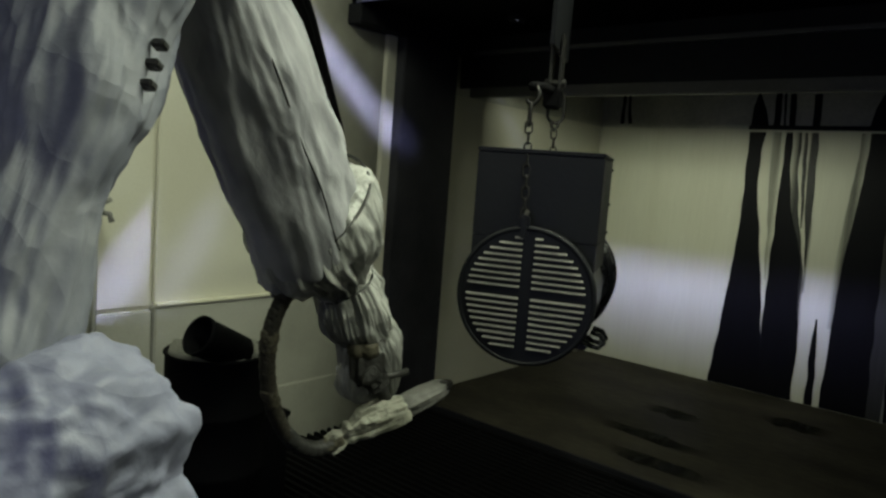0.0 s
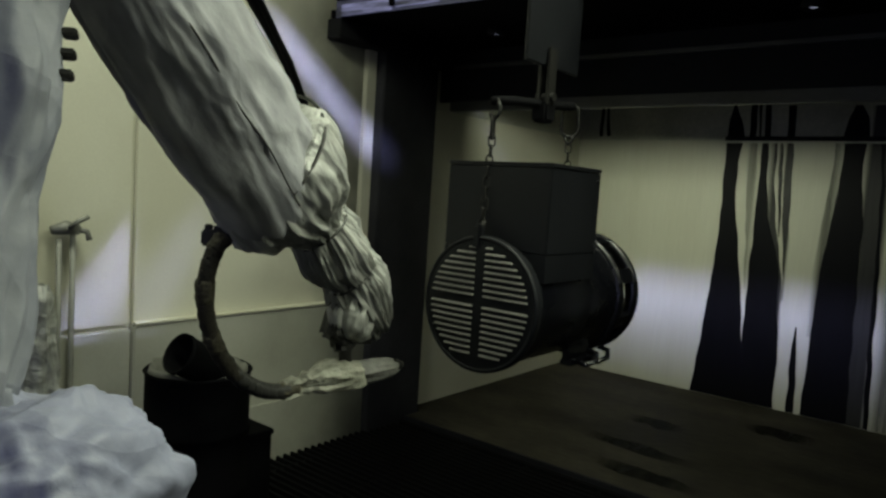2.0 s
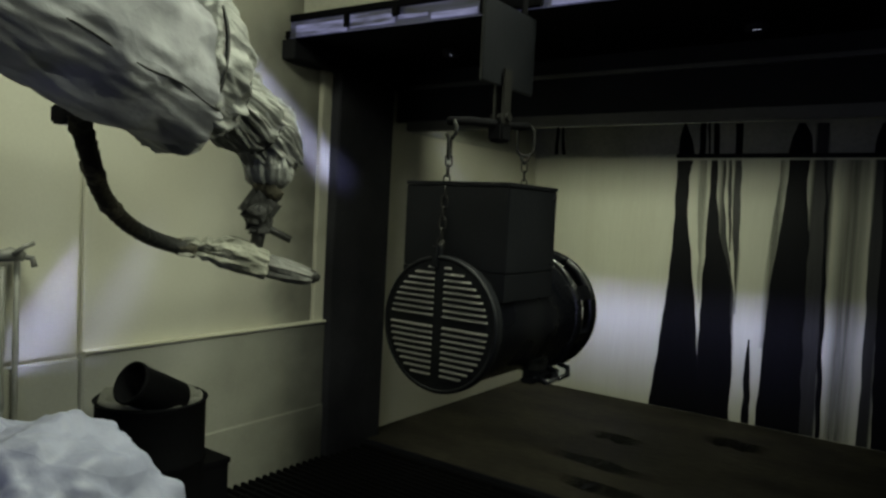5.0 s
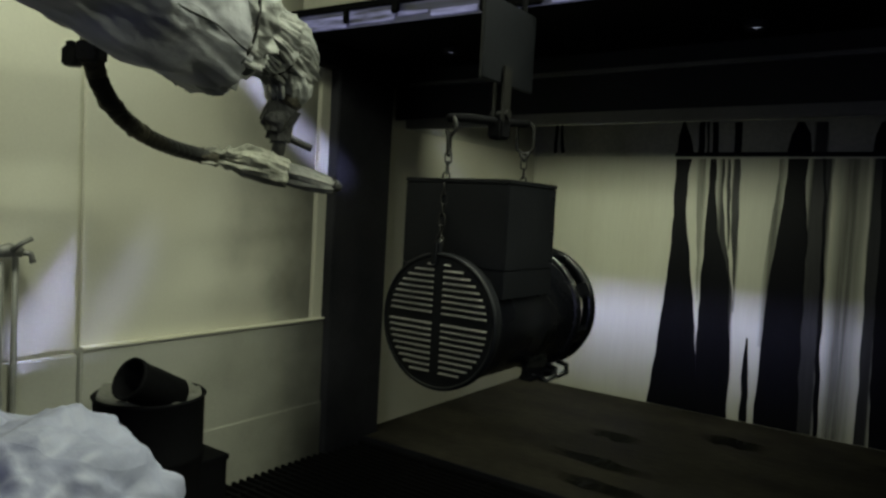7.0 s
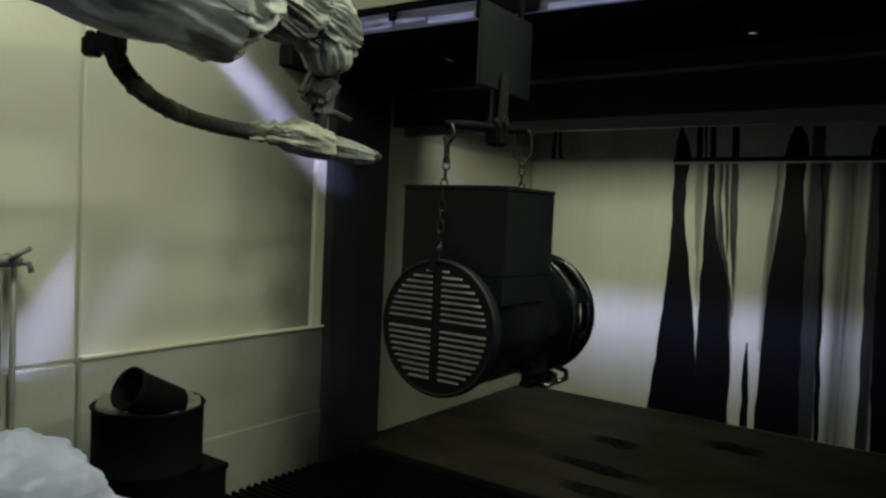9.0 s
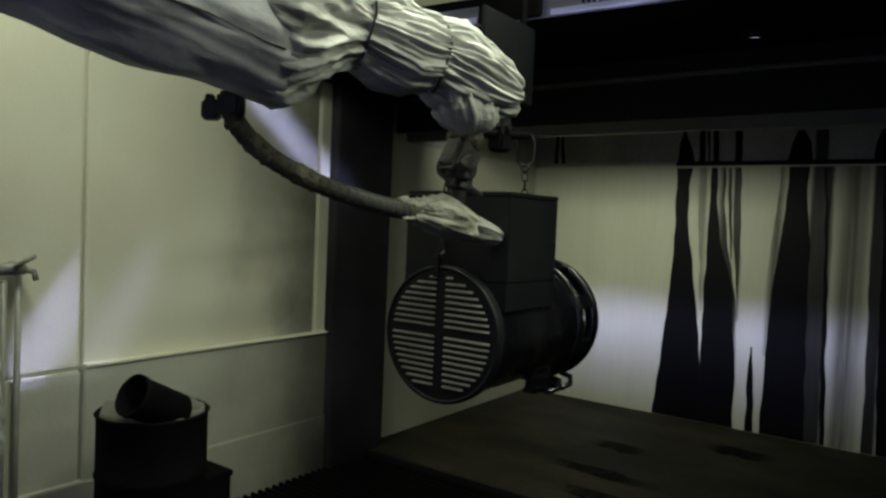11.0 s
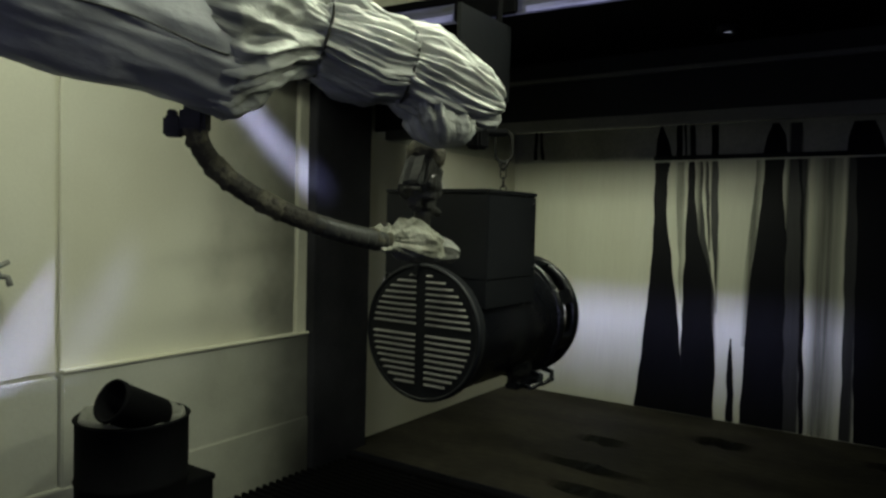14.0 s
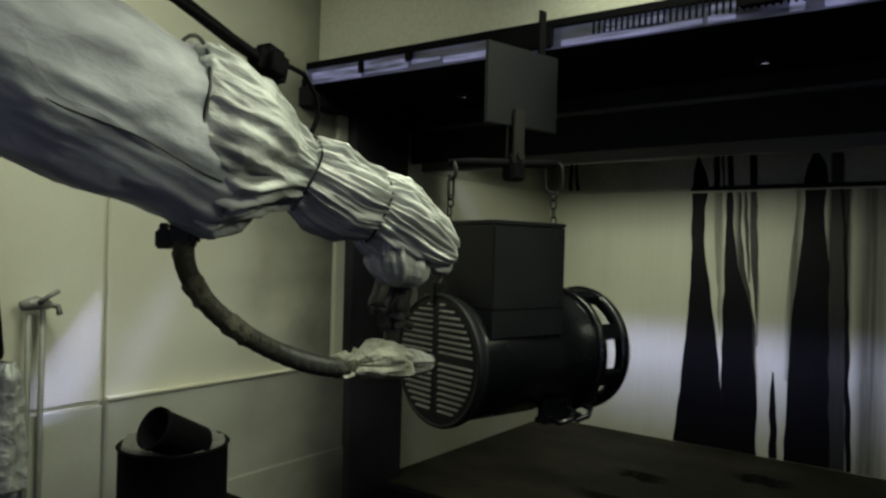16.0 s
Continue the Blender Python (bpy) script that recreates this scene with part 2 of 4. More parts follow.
M_RUN = mat("dark_paint_run", (0.03, 0.03, 0.027), 0.5, grain=30, stain=6, amount=0.6, dark=(0.4, 0.4, 0.4), bump=0.06, stretch=(6, 6, 0.4))
thin_film(M_RUN, 2.8)
thin_film(M_VEIL, 1.1)
thin_film(M_SMEAR, 1.7)


# ---- mesh helpers ----
def part(name, bm, material, parent=None, label="", smooth=False, at=None):
    me = bpy.data.meshes.new(name)
    bm.to_mesh(me)
    bm.free()
    if material:
        me.materials.append(material)
    if smooth:
        for p in me.polygons:
            p.use_smooth = True
    ob = new(name, me)
    if parent:
        ob.parent = parent
    if at is not None:
        ob.matrix_basis = at
    if label:
        ob["label"] = label
    return ob


def box(x0, x1, y0, y1, z0, z1, bevel=0.0, bm=None):
    own = bmesh.new()
    bmesh.ops.create_cube(own, size=1)
    for v in own.verts:
        v.co = Vector((x0 + (v.co.x + 0.5) * (x1 - x0), y0 + (v.co.y + 0.5) * (y1 - y0), z0 + (v.co.z + 0.5) * (z1 - z0)))
    if bevel:
        bmesh.ops.bevel(own, geom=own.edges[:], offset=bevel, segments=2, affect="EDGES")
    return merge(bm, own)


def merge(bm, own):
    if bm is None:
        return own
    me = bpy.data.meshes.new("tmp")
    own.to_mesh(me)
    own.free()
    bm.from_mesh(me)
    bpy.data.meshes.remove(me)
    return bm


def lathe(profile, axis="Z", seg=32, bm=None, m=None):
    """A turned solid from (radius, height) pairs along the axis."""
    own = bmesh.new()
    rings = []
    for r, h in profile:
        rings.append([own.verts.new((r * math.cos(2 * math.pi * i / seg), r * math.sin(2 * math.pi * i / seg), h)) for i in range(seg)])
    for a, b in zip(rings, rings[1:]):
        for i in range(seg):
            j = (i + 1) % seg
            own.faces.new((a[i], a[j], b[j], b[i]))
    for r, ring in ((profile[0][0], rings[0]), (profile[-1][0], rings[-1])):
        if r > 1e-5 and profile[0] != profile[-1]:
            own.faces.new(ring)
    bmesh.ops.remove_doubles(own, verts=own.verts[:], dist=1e-6)
    bmesh.ops.recalc_face_normals(own, faces=own.faces[:])
    if axis == "Y":
        own.transform(pose(0, 0, 0, -90))
    if axis == "X":
        own.transform(pose(0, 0, 0, 0, 90))
    if m is not None:
        own.transform(m)
    return merge(bm, own)


def tube(points, r, seg=10, bm=None, closed=False):
    """A round bar along points; r may be a list."""
    own = bmesh.new()
    pts = [Vector(p) for p in points]
    n = len(pts)
    rings = []
    for i, p in enumerate(pts):
        a, b = pts[(i - 1) % n if closed else max(i - 1, 0)], pts[(i + 1) % n if closed else min(i + 1, n - 1)]
        d = (b - a).normalized()
        u = d.orthogonal() if i == 0 else (u - d * u.dot(d))
        u = u.normalized()
        v = d.cross(u)
        rad = r[i] if isinstance(r, (list, tuple)) else r
        rings.append([own.verts.new(p + rad * (math.cos(2 * math.pi * k / seg) * u + math.sin(2 * math.pi * k / seg) * v)) for k in range(seg)])
    pairs = list(zip(rings, rings[1:])) + ([(rings[-1], rings[0])] if closed else [])
    for a, b in pairs:
        for k in range(seg):
            j = (k + 1) % seg
            own.faces.new((a[k], a[j], b[j], b[k]))
    if not closed:
        own.faces.new(rings[0][::-1])
        own.faces.new(rings[-1])
    bmesh.ops.recalc_face_normals(own, faces=own.faces[:])
    return merge(bm, own)


rng = random.Random(5)
CREASES = []
for k in range(11):
    v = Vector((rng.gauss(0, 1), rng.gauss(0, 1), rng.gauss(0, 1))).normalized()
    CREASES.append((v, 1.5 * 1.28 ** k, rng.uniform(0, 9)))


def crumpled(p):
    """Height of crumpled cloth at a point: flat facets that meet in straight creases, about -1 to 1."""
    w = 0.22 * Vector((noise.noise(p * 1.3), noise.noise(p * 1.3 + Vector((7, 0, 0))), noise.noise(p * 1.3 + Vector((0, 9, 0)))))
    h = 0.0
    for v, f, ph in CREASES:
        s = ((p + w).dot(v) * f + ph) % 2.0
        h += (abs(s - 1.0) * 2 - 1) / f
    return h * 0.75


def sleeve(stations, pleat=0.0, folds=14, crumple=0.012, seg=96, seed=0.0, step=0.01, comb=0.0, teeth=22, cant=0.0, run=1.0, square=1.0):
    """A cloth sleeve along +X through stations (x, half width, half height, centre z), with lengthwise pleats and crumples."""
    own = bmesh.new()
    xs = [s[0] for s in stations]
    count = max(4, int((xs[-1] - xs[0]) / step))
    rings = []
    for i in range(count + 1):
        x = xs[0] + (xs[-1] - xs[0]) * i / count
        w, h, c = (float(np.interp(x, xs, [s[k] for s in stations])) for k in (1, 2, 3))
        ring = []
        for k in range(seg):
            a = 2 * math.pi * k / seg
            ca, sa = math.cos(a), math.sin(a)
            f = folds / 5.0
            q0, q1, q2 = Vector((x * 3.0 * run + seed, ca * f, sa * f)), Vector((x * 5.5 * run + seed, ca * f * 2.1, sa * f * 2.1)), Vector((x * 2.2 + seed, ca * 1.3, sa * 1.3))
            d = pleat * (1.5 * (1 - abs(2.2 * noise.noise(q0))) + 0.9 * (1 - abs(2.2 * noise.noise(q1))) - 1.0)
            d += crumple * (0.6 * (1 - abs(2 * noise.noise(q2))) + 0.8 * crumpled(Vector((x * 2.4 + seed, ca * 0.9, sa * 0.9))) - 0.3)
            if comb:
                d += comb * min(1.0, 0.15 + (x - xs[0]) / 0.07) * (1 - 2 * abs(math.sin(teeth * a / 2 + 2.2 * noise.noise(Vector((x * 5 + seed, ca * 2, sa * 2)))))) * (0.6 + 0.8 * noise.noise(Vector((seed, ca * 3, sa * 3 + x * 4))))
            bx, bz = math.copysign(abs(ca) ** square, ca), math.copysign(abs(sa) ** square, sa)
            lean = cant * min(1.0, max(0.0, 1 - abs(x) / 0.26))
            ring.append(own.verts.new((x + lean * (h + d) * sa, (w + d) * bx, c + (h + d) * bz)))
        rings.append(ring)
    for a, b in zip(rings, rings[1:]):
        for k in range(seg):
            j = (k + 1) % seg
            own.faces.new((a[k], a[j], b[j], b[k]))
    own.faces.new(rings[0])
    own.faces.new(rings[-1])
    bmesh.ops.recalc_face_normals(own, faces=own.faces[:])
    return own


def thing(name, at, label, category, group="", kind=""):
    ob = new(name)
    ob.matrix_basis = at
    return tagged(ob, label, category, group, kind)


def structure(name, bm, material, label="", category="", smooth=False):
    return tagged(part(name, bm, material, smooth=smooth), label, category, kind="structure")


# ---- the large structure ----
LEFT, BACK = -3.1, 5.75
wall_left = structure("wall_left", box(LEFT - 0.12, LEFT, -3.1, 5.87, -0.2, 3.3), M_WALL, "cream painted sheet metal side wall of a spray booth", "wall")
wall_back = structure("wall_back", box(LEFT, 3.6, BACK, BACK + 0.12, -0.2, 3.3), M_BACK, "wet cream booth back wall with black paint streaks", "wall")
structure("wall_front", box(LEFT, 3.6, -3.12, -3.0, -0.2, 3.3), M_WALL, "plain cream wall behind the camera", "wall")
structure("wall_right", box(3.6, 3.72, -3.12, 5.87, -0.2, 3.3), M_WALL, "plain cream side wall of the booth", "wall")
structure("ceiling", box(LEFT - 0.12, 3.72, -3.12, 5.87, 3.3, 3.42), M_CEIL, "cream painted booth ceiling", "ceiling")
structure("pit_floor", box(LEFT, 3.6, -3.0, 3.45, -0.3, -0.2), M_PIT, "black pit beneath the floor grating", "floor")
tank_floor = structure("floor", box(LEFT, 3.6, 3.45, BACK, -0.2, 0.0, 0.004), M_FLOOR, "dirty brown stained floor under the back wall", "floor")
structure("floor_front", box(LEFT, 3.6, -3.0, 0.2, -0.2, -0.02), M_GRATE, "dark floor beside the grating", "floor")
part("floor_edge", box(LEFT, 3.6, 3.42, 3.447, -0.2, 0.006, 0.004), M_DARK, tank_floor, "dark steel edging")

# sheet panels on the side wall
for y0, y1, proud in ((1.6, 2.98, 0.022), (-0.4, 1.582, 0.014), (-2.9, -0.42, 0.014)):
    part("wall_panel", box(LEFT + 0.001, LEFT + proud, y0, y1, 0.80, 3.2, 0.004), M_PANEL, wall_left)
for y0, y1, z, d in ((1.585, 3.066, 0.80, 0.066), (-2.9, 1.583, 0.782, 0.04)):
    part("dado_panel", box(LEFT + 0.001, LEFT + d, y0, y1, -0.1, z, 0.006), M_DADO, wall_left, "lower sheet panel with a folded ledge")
part("ledge_strip", box(LEFT + 0.024, LEFT + 0.074, 1.59, 3.066, 0.803, 0.816, 0.003), M_WALL, wall_left, "bright folded ledge strip")
part("end_trim", box(LEFT + 0.001, LEFT + 0.045, 2.983, 3.066, 0.802, 2.32, 0.005), M_WALL, wall_left, "upright end trim of the panel")
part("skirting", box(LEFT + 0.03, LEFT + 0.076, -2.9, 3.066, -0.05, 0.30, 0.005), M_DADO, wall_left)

# dark post and hood over the back of the booth
structure("hood_post", box(LEFT + 0.001, LEFT + 0.11, 3.068, 3.57, -0.1, 2.31, 0.006), M_POST, "black overspray-covered steel side post of the hood", "post")
structure("hood_side_beam", box(LEFT + 0.001, LEFT + 0.13, 2.68, 3.73, 2.31, 2.42, 0.005), M_DARK, "dark steel side beam under the hood", "beam")
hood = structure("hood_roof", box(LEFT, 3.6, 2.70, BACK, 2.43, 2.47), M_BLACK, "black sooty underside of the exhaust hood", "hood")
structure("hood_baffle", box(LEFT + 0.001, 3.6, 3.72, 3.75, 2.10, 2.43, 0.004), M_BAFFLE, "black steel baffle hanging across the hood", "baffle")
structure("baffle_lip", box(LEFT + 0.115, 3.6, 3.695, 3.76, 2.035, 2.099, 0.006), M_LIP, "grey folded lower lip of the baffle", "trim")
structure("baffle_rib", box(LEFT + 0.115, 3.6, 3.69, 3.718, 2.31, 2.335, 0.004), M_LIP, "grey folded rib along the baffle", "trim")
structure("hood_fascia", box(LEFT, 3.6, 2.83, 2.89, 2.472, 3.3), M_CEIL, "cream sheet metal fascia above the hood", "fascia")
# unseen plate added to give the blue band on the back wall its upper edge
structure("light_cutoff_plate", box(LEFT, 3.6, 4.15, 4.158, 2.146, 2.43), M_BLACK, "unseen black plate added under the hood to cut off the light", "visor")
part("weir_plate", box(LEFT, 3.6, BACK - 0.008, BACK - 0.0005, 2.076, 2.43), M_WEIR, wall_back, "dull grey plate above the weir")
part("weir_plate", box(LEFT + 0.001, LEFT + 0.007, 3.6, BACK - 0.03, 2.05, 2.42), M_WEIR, wall_left, "dull grey plate above the weir")
structure("weir_strip", box(LEFT, 3.6, BACK - 0.02, BACK - 0.001, 2.045, 2.075, 0.004), M_WEIR, "cream weir edge along the back wall", "trim")


def streak(left, right, material, proud=0.004, base=0.0):
    """A stain down the back wall between two edges of (x, z) pairs."""
    zs = [z for _, z in left]
    own = bmesh.new()
    rows = []
    n = 40
    for i in range(n + 1):
        z = max(zs) + (min(zs) - max(zs)) * i / n
        e = []
        for side in (left, right):
            s = sorted(side, key=lambda p: p[1])
            e.append(float(np.interp(z, [p[1] for p in s], [p[0] for p in s])) + 0.012 * noise.noise(Vector((z * 6, s[0][0] * 9, 0))))
        rows.append([own.verts.new((x, BACK - base - d, max(z, 0.003))) for x, d in ((e[0], 0.0005), (e[0] + 0.004, proud), (e[1] - 0.004, proud), (e[1], 0.0005))])
    for a, b in zip(rows, rows[1:]):
        for k in range(3):
            own.faces.new((a[k], b[k], b[k + 1], a[k + 1]))
    bmesh.ops.recalc_face_normals(own, faces=own.faces[:])
    return part("paint_streak", own, material, wall_back)


streak([(-1.809, 2.025), (-1.801, 1.742), (-1.805, 1.327), (-1.835, 0.812), (-1.873, 0.381), (-1.911, 0)], [(-1.674, 2.025), (-1.703, 1.881), (-1.7, 1.609), (-1.653, 1.293), (-1.594, 0.888), (-1.5, 0.021)], M_STREAK)
streak([(-1.534, 2.026), (-1.539, 1.75), (-1.542, 1.347), (-1.549, 0.984), (-1.548, 0.528), (-1.529, 0)], [(-1.491, 2.026), (-1.478, 1.752), (-1.437, 1.444), (-1.333, 1.097), (-1.287, 0.569), (-1.272, 0)], M_STREAK, 0.005)
streak([(-1.491, 2.026), (-1.466, 1.708), (-1.435, 1.31), (-1.344, 0.918), (-1.294, 0.389)], [(-1.428, 2.026), (-1.42, 1.71), (-1.367, 1.316), (-1.294, 0.924), (-1.261, 0.395)], M_RUN, 0.004)
streak([(-1.419, 2.026), (-1.399, 1.711), (-1.359, 1.316)], [(-1.386, 2.026), (-1.369, 1.712), (-1.338, 1.318)], M_RUN, 0.0035)
streak([(-1.377, 2.026), (-1.357, 1.712), (-1.33, 1.319), (-1.287, 0.836)], [(-1.315, 2.027), (-1.299, 1.715), (-1.284, 1.322), (-1.267, 0.839)], M_RUN, 0.003)
streak([(-0.754, 2.029), (-0.727, 1.736), (-0.709, 1.202), (-0.698, 0.663), (-0.672, 0)], [(-0.725, 2.029), (-0.705, 1.736), (-0.68, 1.205), (-0.666, 0.668), (-0.639, 0)], M_STREAK, 0.0045)
streak([(-0.679, 2.029), (-0.656, 1.494), (-0.653, 1.002), (-0.643, 0)], [(-0.456, 2.03), (-0.44, 1.508), (-0.429, 0.868), (-0.42, 0)], M_VEIL, 0.002)
streak([(-1.652, 2.026), (-1.626, 1.748), (-1.599, 1.343), (-1.572, 0.891)], [(-1.569, 2.026), (-1.556, 1.75), (-1.546, 1.347), (-1.542, 0.894)], M_VEIL, 0.002)
streak([(-1.173, 0.653), (-1.183, 0.364), (-1.183, 0)], [(-1.161, 0.655), (-1.139, 0.372), (-1.126, 0)], M_STREAK)
streak([(-0.978, 2.028), (-0.983, 1.852), (-1.011, 1.471), (-1.051, 1.04), (-1.072, 0.603), (-1.084, 0)], [(-0.839, 2.028), (-0.851, 1.855), (-0.813, 1.484), (-0.802, 1.068), (-0.794, 0.648), (-0.776, 0)], M_STREAK)
streak([(-0.854, 2.028), (-0.854, 1.855), (-0.817, 1.484), (-0.806, 1.067), (-0.798, 0.647), (-0.779, 0)], [(-0.671, 2.029), (-0.679, 1.859), (-0.667, 1.493), (-0.656, 1.084), (-0.662, 0.669), (-0.643, 0)], M_RUN, 0.003)
streak([(-1.036, 2.028), (-1.037, 1.851), (-1.069, 1.467), (-1.102, 1.034), (-1.112, 0.597)], [(-0.974, 2.028), (-0.979, 1.852), (-1.007, 1.471), (-1.047, 1.04), (-1.068, 0.604)], M_VEIL, 0.002)
streak([(-0.388, 2.03), (-0.359, 1.513), (-0.353, 1.038), (-0.341, 0.559), (-0.322, 0)], [(-0.176, 2.03), (-0.125, 1.528), (-0.081, 1.071), (-0.058, 0.609), (-0.025, 0.028)], M_STREAK)
streak([(-0.449, 2.03), (-0.433, 1.509), (-0.415, 0.87), (-0.408, 0)], [(-0.381, 2.03), (-0.352, 1.514), (-0.334, 0.881), (-0.315, 0)], M_RUN, 0.003)
for l, r in (([(-1.766, 2.318), (-1.798, 2.206), (-1.809, 2.052)], [(-1.748, 2.317), (-1.699, 2.204), (-1.665, 2.052)]),
             ([(-1.642, 2.315), (-1.639, 2.052)], [(-1.598, 2.313), (-1.59, 2.052)]),
             ([(-1.581, 2.313), (-1.564, 2.052)], [(-1.559, 2.312), (-1.547, 2.052)]),
             ([(-1.533, 2.312), (-1.517, 2.052)], [(-1.495, 2.311), (-1.47, 2.052)]),
             ([(-1.373, 2.307), (-1.357, 2.052)], [(-1.323, 2.306), (-1.307, 2.052)]),
             ([(-0.938, 2.296), (-0.972, 2.206), (-0.983, 2.052)], [(-0.889, 2.295), (-0.844, 2.204), (-0.817, 2.052)]),
             ([(-0.409, 2.282), (-0.435, 2.197), (-0.44, 2.052)], [(-0.277, 2.278), (-0.238, 2.194), (-0.194, 2.052)]),
             ([(-2.906, 2.338), (-2.914, 2.071)], [(-2.872, 2.337), (-2.875, 2.071)]),
             ([(-2.85, 2.337), (-2.836, 2.071)], [(-2.828, 2.336), (-2.803, 2.071)])):
    streak(l, r, M_STREAK, base=0.008)
streak([(-0.837, 2.293), (-0.81, 2.052)], [(-0.735, 2.291), (-0.701, 2.052)], M_RUN, base=0.008)
part("wet_gap", box(-1.811, 2.5, BACK - 0.026, BACK - 0.0205, 2.04, 2.075, 0.001), M_STREAK, wall_back, "dark wet gap under the weir")

# lit slot above the hood front, with ducts and lamps in it
slot = structure("lit_slot", box(LEFT + 0.05, 3.6, 2.672, 2.678, 2.362, 2.45), M_STRIP_DIM, "bluish lit slot along the hood front", "slot")
slot.matrix_basis = pose(0, 0, 0, 0, 1.05, 0)
part("rail", box(LEFT + 0.05, 3.58, 2.66, 2.70, 2.45, 2.487, 0.005), M_BLACK, slot, "black conveyor rail above the slot")
for x0, x1, z0, z1 in ((-3.0, -2.62, 2.364, 2.425), (-2.6, -2.3, 2.375, 2.44), (-2.28, -2.1, 2.39, 2.41), (-2.08, -1.82, 2.37, 2.40), (-1.45, -0.86, 2.366, 2.392), (-1.25, -1.0, 2.40, 2.43), (-0.84, -0.74, 2.366, 2.44), (-0.56, -0.51, 2.366, 2.44), (-0.45, 0.5, 2.366, 2.43), (0.7, 1.5, 2.37, 2.42)):
    part("lamp_panel", box(x0, x1, 2.662, 2.669, z0, z1, 0.003), M_STRIP, slot, "glowing bluish lamp panel")
for k in range(80):
    x = -1.3 + k * 0.0245
    part("slot_mesh_bar", box(x, x + 0.008, 2.648, 2.656, 2.394, 2.45), M_BLACK, slot)
for x0, x1, z0, z1 in ((-2.63, -2.59, 2.38, 2.45), (-2.31, -2.26, 2.40, 2.455), (-1.80, -1.48, 2.36, 2.45), (-0.73, -0.57, 2.40, 2.45)):
    part("slot_duct", box(x0, x1, 2.64, 2.66, z0, z1, 0.008), M_BLACK, slot, "dark duct in the slot")


def soffit_lamp(x, y):
    t = thing("soffit_lamp", pose(x, y, 2.43), "small dim round lamp under the black hood", "lamp", "lamps under the hood")
    part("housing", lathe([(0.05, 0), (0.055, -0.02), (0.045, -0.035), (0.036, -0.035), (0.03, -0.015), (0, -0.015)], seg=20), M_DARK, t, smooth=True)
    part("lens", lathe([(0, -0.022), (0.03, -0.022), (0.03, -0.017), (0, -0.017)], seg=16), M_LENS, t)


for sx, sy in ((-2.36, 3.3), (-0.76, 3.42), (0.85, 3.4)):
    soffit_lamp(sx, sy)


# ---- the hanging generator ----
AX, AY = -1.49, 2.45


def chain_link(r=0.0125, l=0.046, wire=0.0034):
    pts = []
    for i in range(16):
        a = 2 * math.pi * i / 16
        pts.append((r * math.cos(a), 0, (l / 2 - r) * (1 if math.sin(a) > 0 else -1) + r * math.sin(a)))
    return tube(pts, wire, 6, closed=True)


def build_hanger():
    t = thing("conveyor_hanger", pose(AX, AY, 0), "dark steel conveyor hanger with plate, spreader bar and chains", "hanger")
    part("plate", box(-0.008, 0.008, -0.17, 0.235, 2.02, 2.345, 0.004), M_BOX, t, "flat grey steel plate")
    part("trolley", box(-0.006, 0.006, 0.12, 0.16, 2.34, 2.53, 0.003), M_BLACK, t)
    for dx in (-0.02, 0.02):
        part("clevis", box(dx - 0.006, dx + 0.006, -0.03, 0.03, 1.87, 2.09, 0.003), M_CHAIN, t, "worn brassy clevis strap")
    part("bolt", lathe([(0, -0.04), (0.018, -0.04), (0.018, 0.04), (0, 0.04)], "X", 8, m=pose(0, 0, 1.9)), M_CHAIN, t)
    part("block", box(-0.04, 0.03, -0.04, 0.04, 1.8, 1.88, 0.01), M_BLACK, t)
    part("spreader_bar", tube([(-0.03, -0.315, 1.845), (-0.02, -0.2, 1.86), (-0.01, 0, 1.872), (-0.02, 0.2, 1.89), (-0.03, 0.275, 1.9)], 0.017, 10), M_BLACK, t, smooth=True)
    part("hook", tube([(-0.02, -0.305, 1.85), (-0.004, -0.305, 1.825), (-0.006, -0.305, 1.80), (-0.022, -0.305, 1.782), (-0.04, -0.305, 1.786), (-0.046, -0.305, 1.80)], 0.008, 8), M_CHAIN, t, smooth=True)
    part("ring", chain_link(0.019, 0.085, 0.006), M_CHAIN, t, "", True, pose(-0.032, -0.305, 1.748, 0, 0, 110))
    part("ring", chain_link(0.038, 0.135, 0.0075), M_CHAIN, t, "oval steel ring", True, pose(-0.032, 0.27, 1.837, 0, 0, 30))
    part("shackle", tube([(-0.048, 0.262, 1.775), (-0.044, 0.264, 1.755), (-0.032, 0.27, 1.735), (-0.02, 0.276, 1.755), (-0.016, 0.278, 1.775)], 0.007, 8), M_CHAIN, t, smooth=True)
    link = chain_link()
    me = None
    for y, top, bottom, lean in ((-0.305, 1.70, 1.385, -0.055), (0.27, 1.722, 1.35, -0.01)):
        z, k = top, 0
        while z > bottom:
            f = (top - z) / (top - bottom)
            m = pose(-0.032 + 0.02 * f, y + lean * f, z, 0, 0, 90 * (k % 2) + 20)
            if me is None:
                ob = part("chain_link", link, M_CHAIN, t, "", True, m)
                me = ob.data
            else:
                ob = new("chain_link", me)
                ob.parent, ob.matrix_basis = t, m
            z -= 0.039
            k += 1
    part("chain_hook", tube([(0, -0.36, 1.40), (0, -0.385, 1.375), (0, -0.385, 1.345), (0, -0.36, 1.335)], 0.009, 8), M_CHAIN, t, smooth=True)
    return t


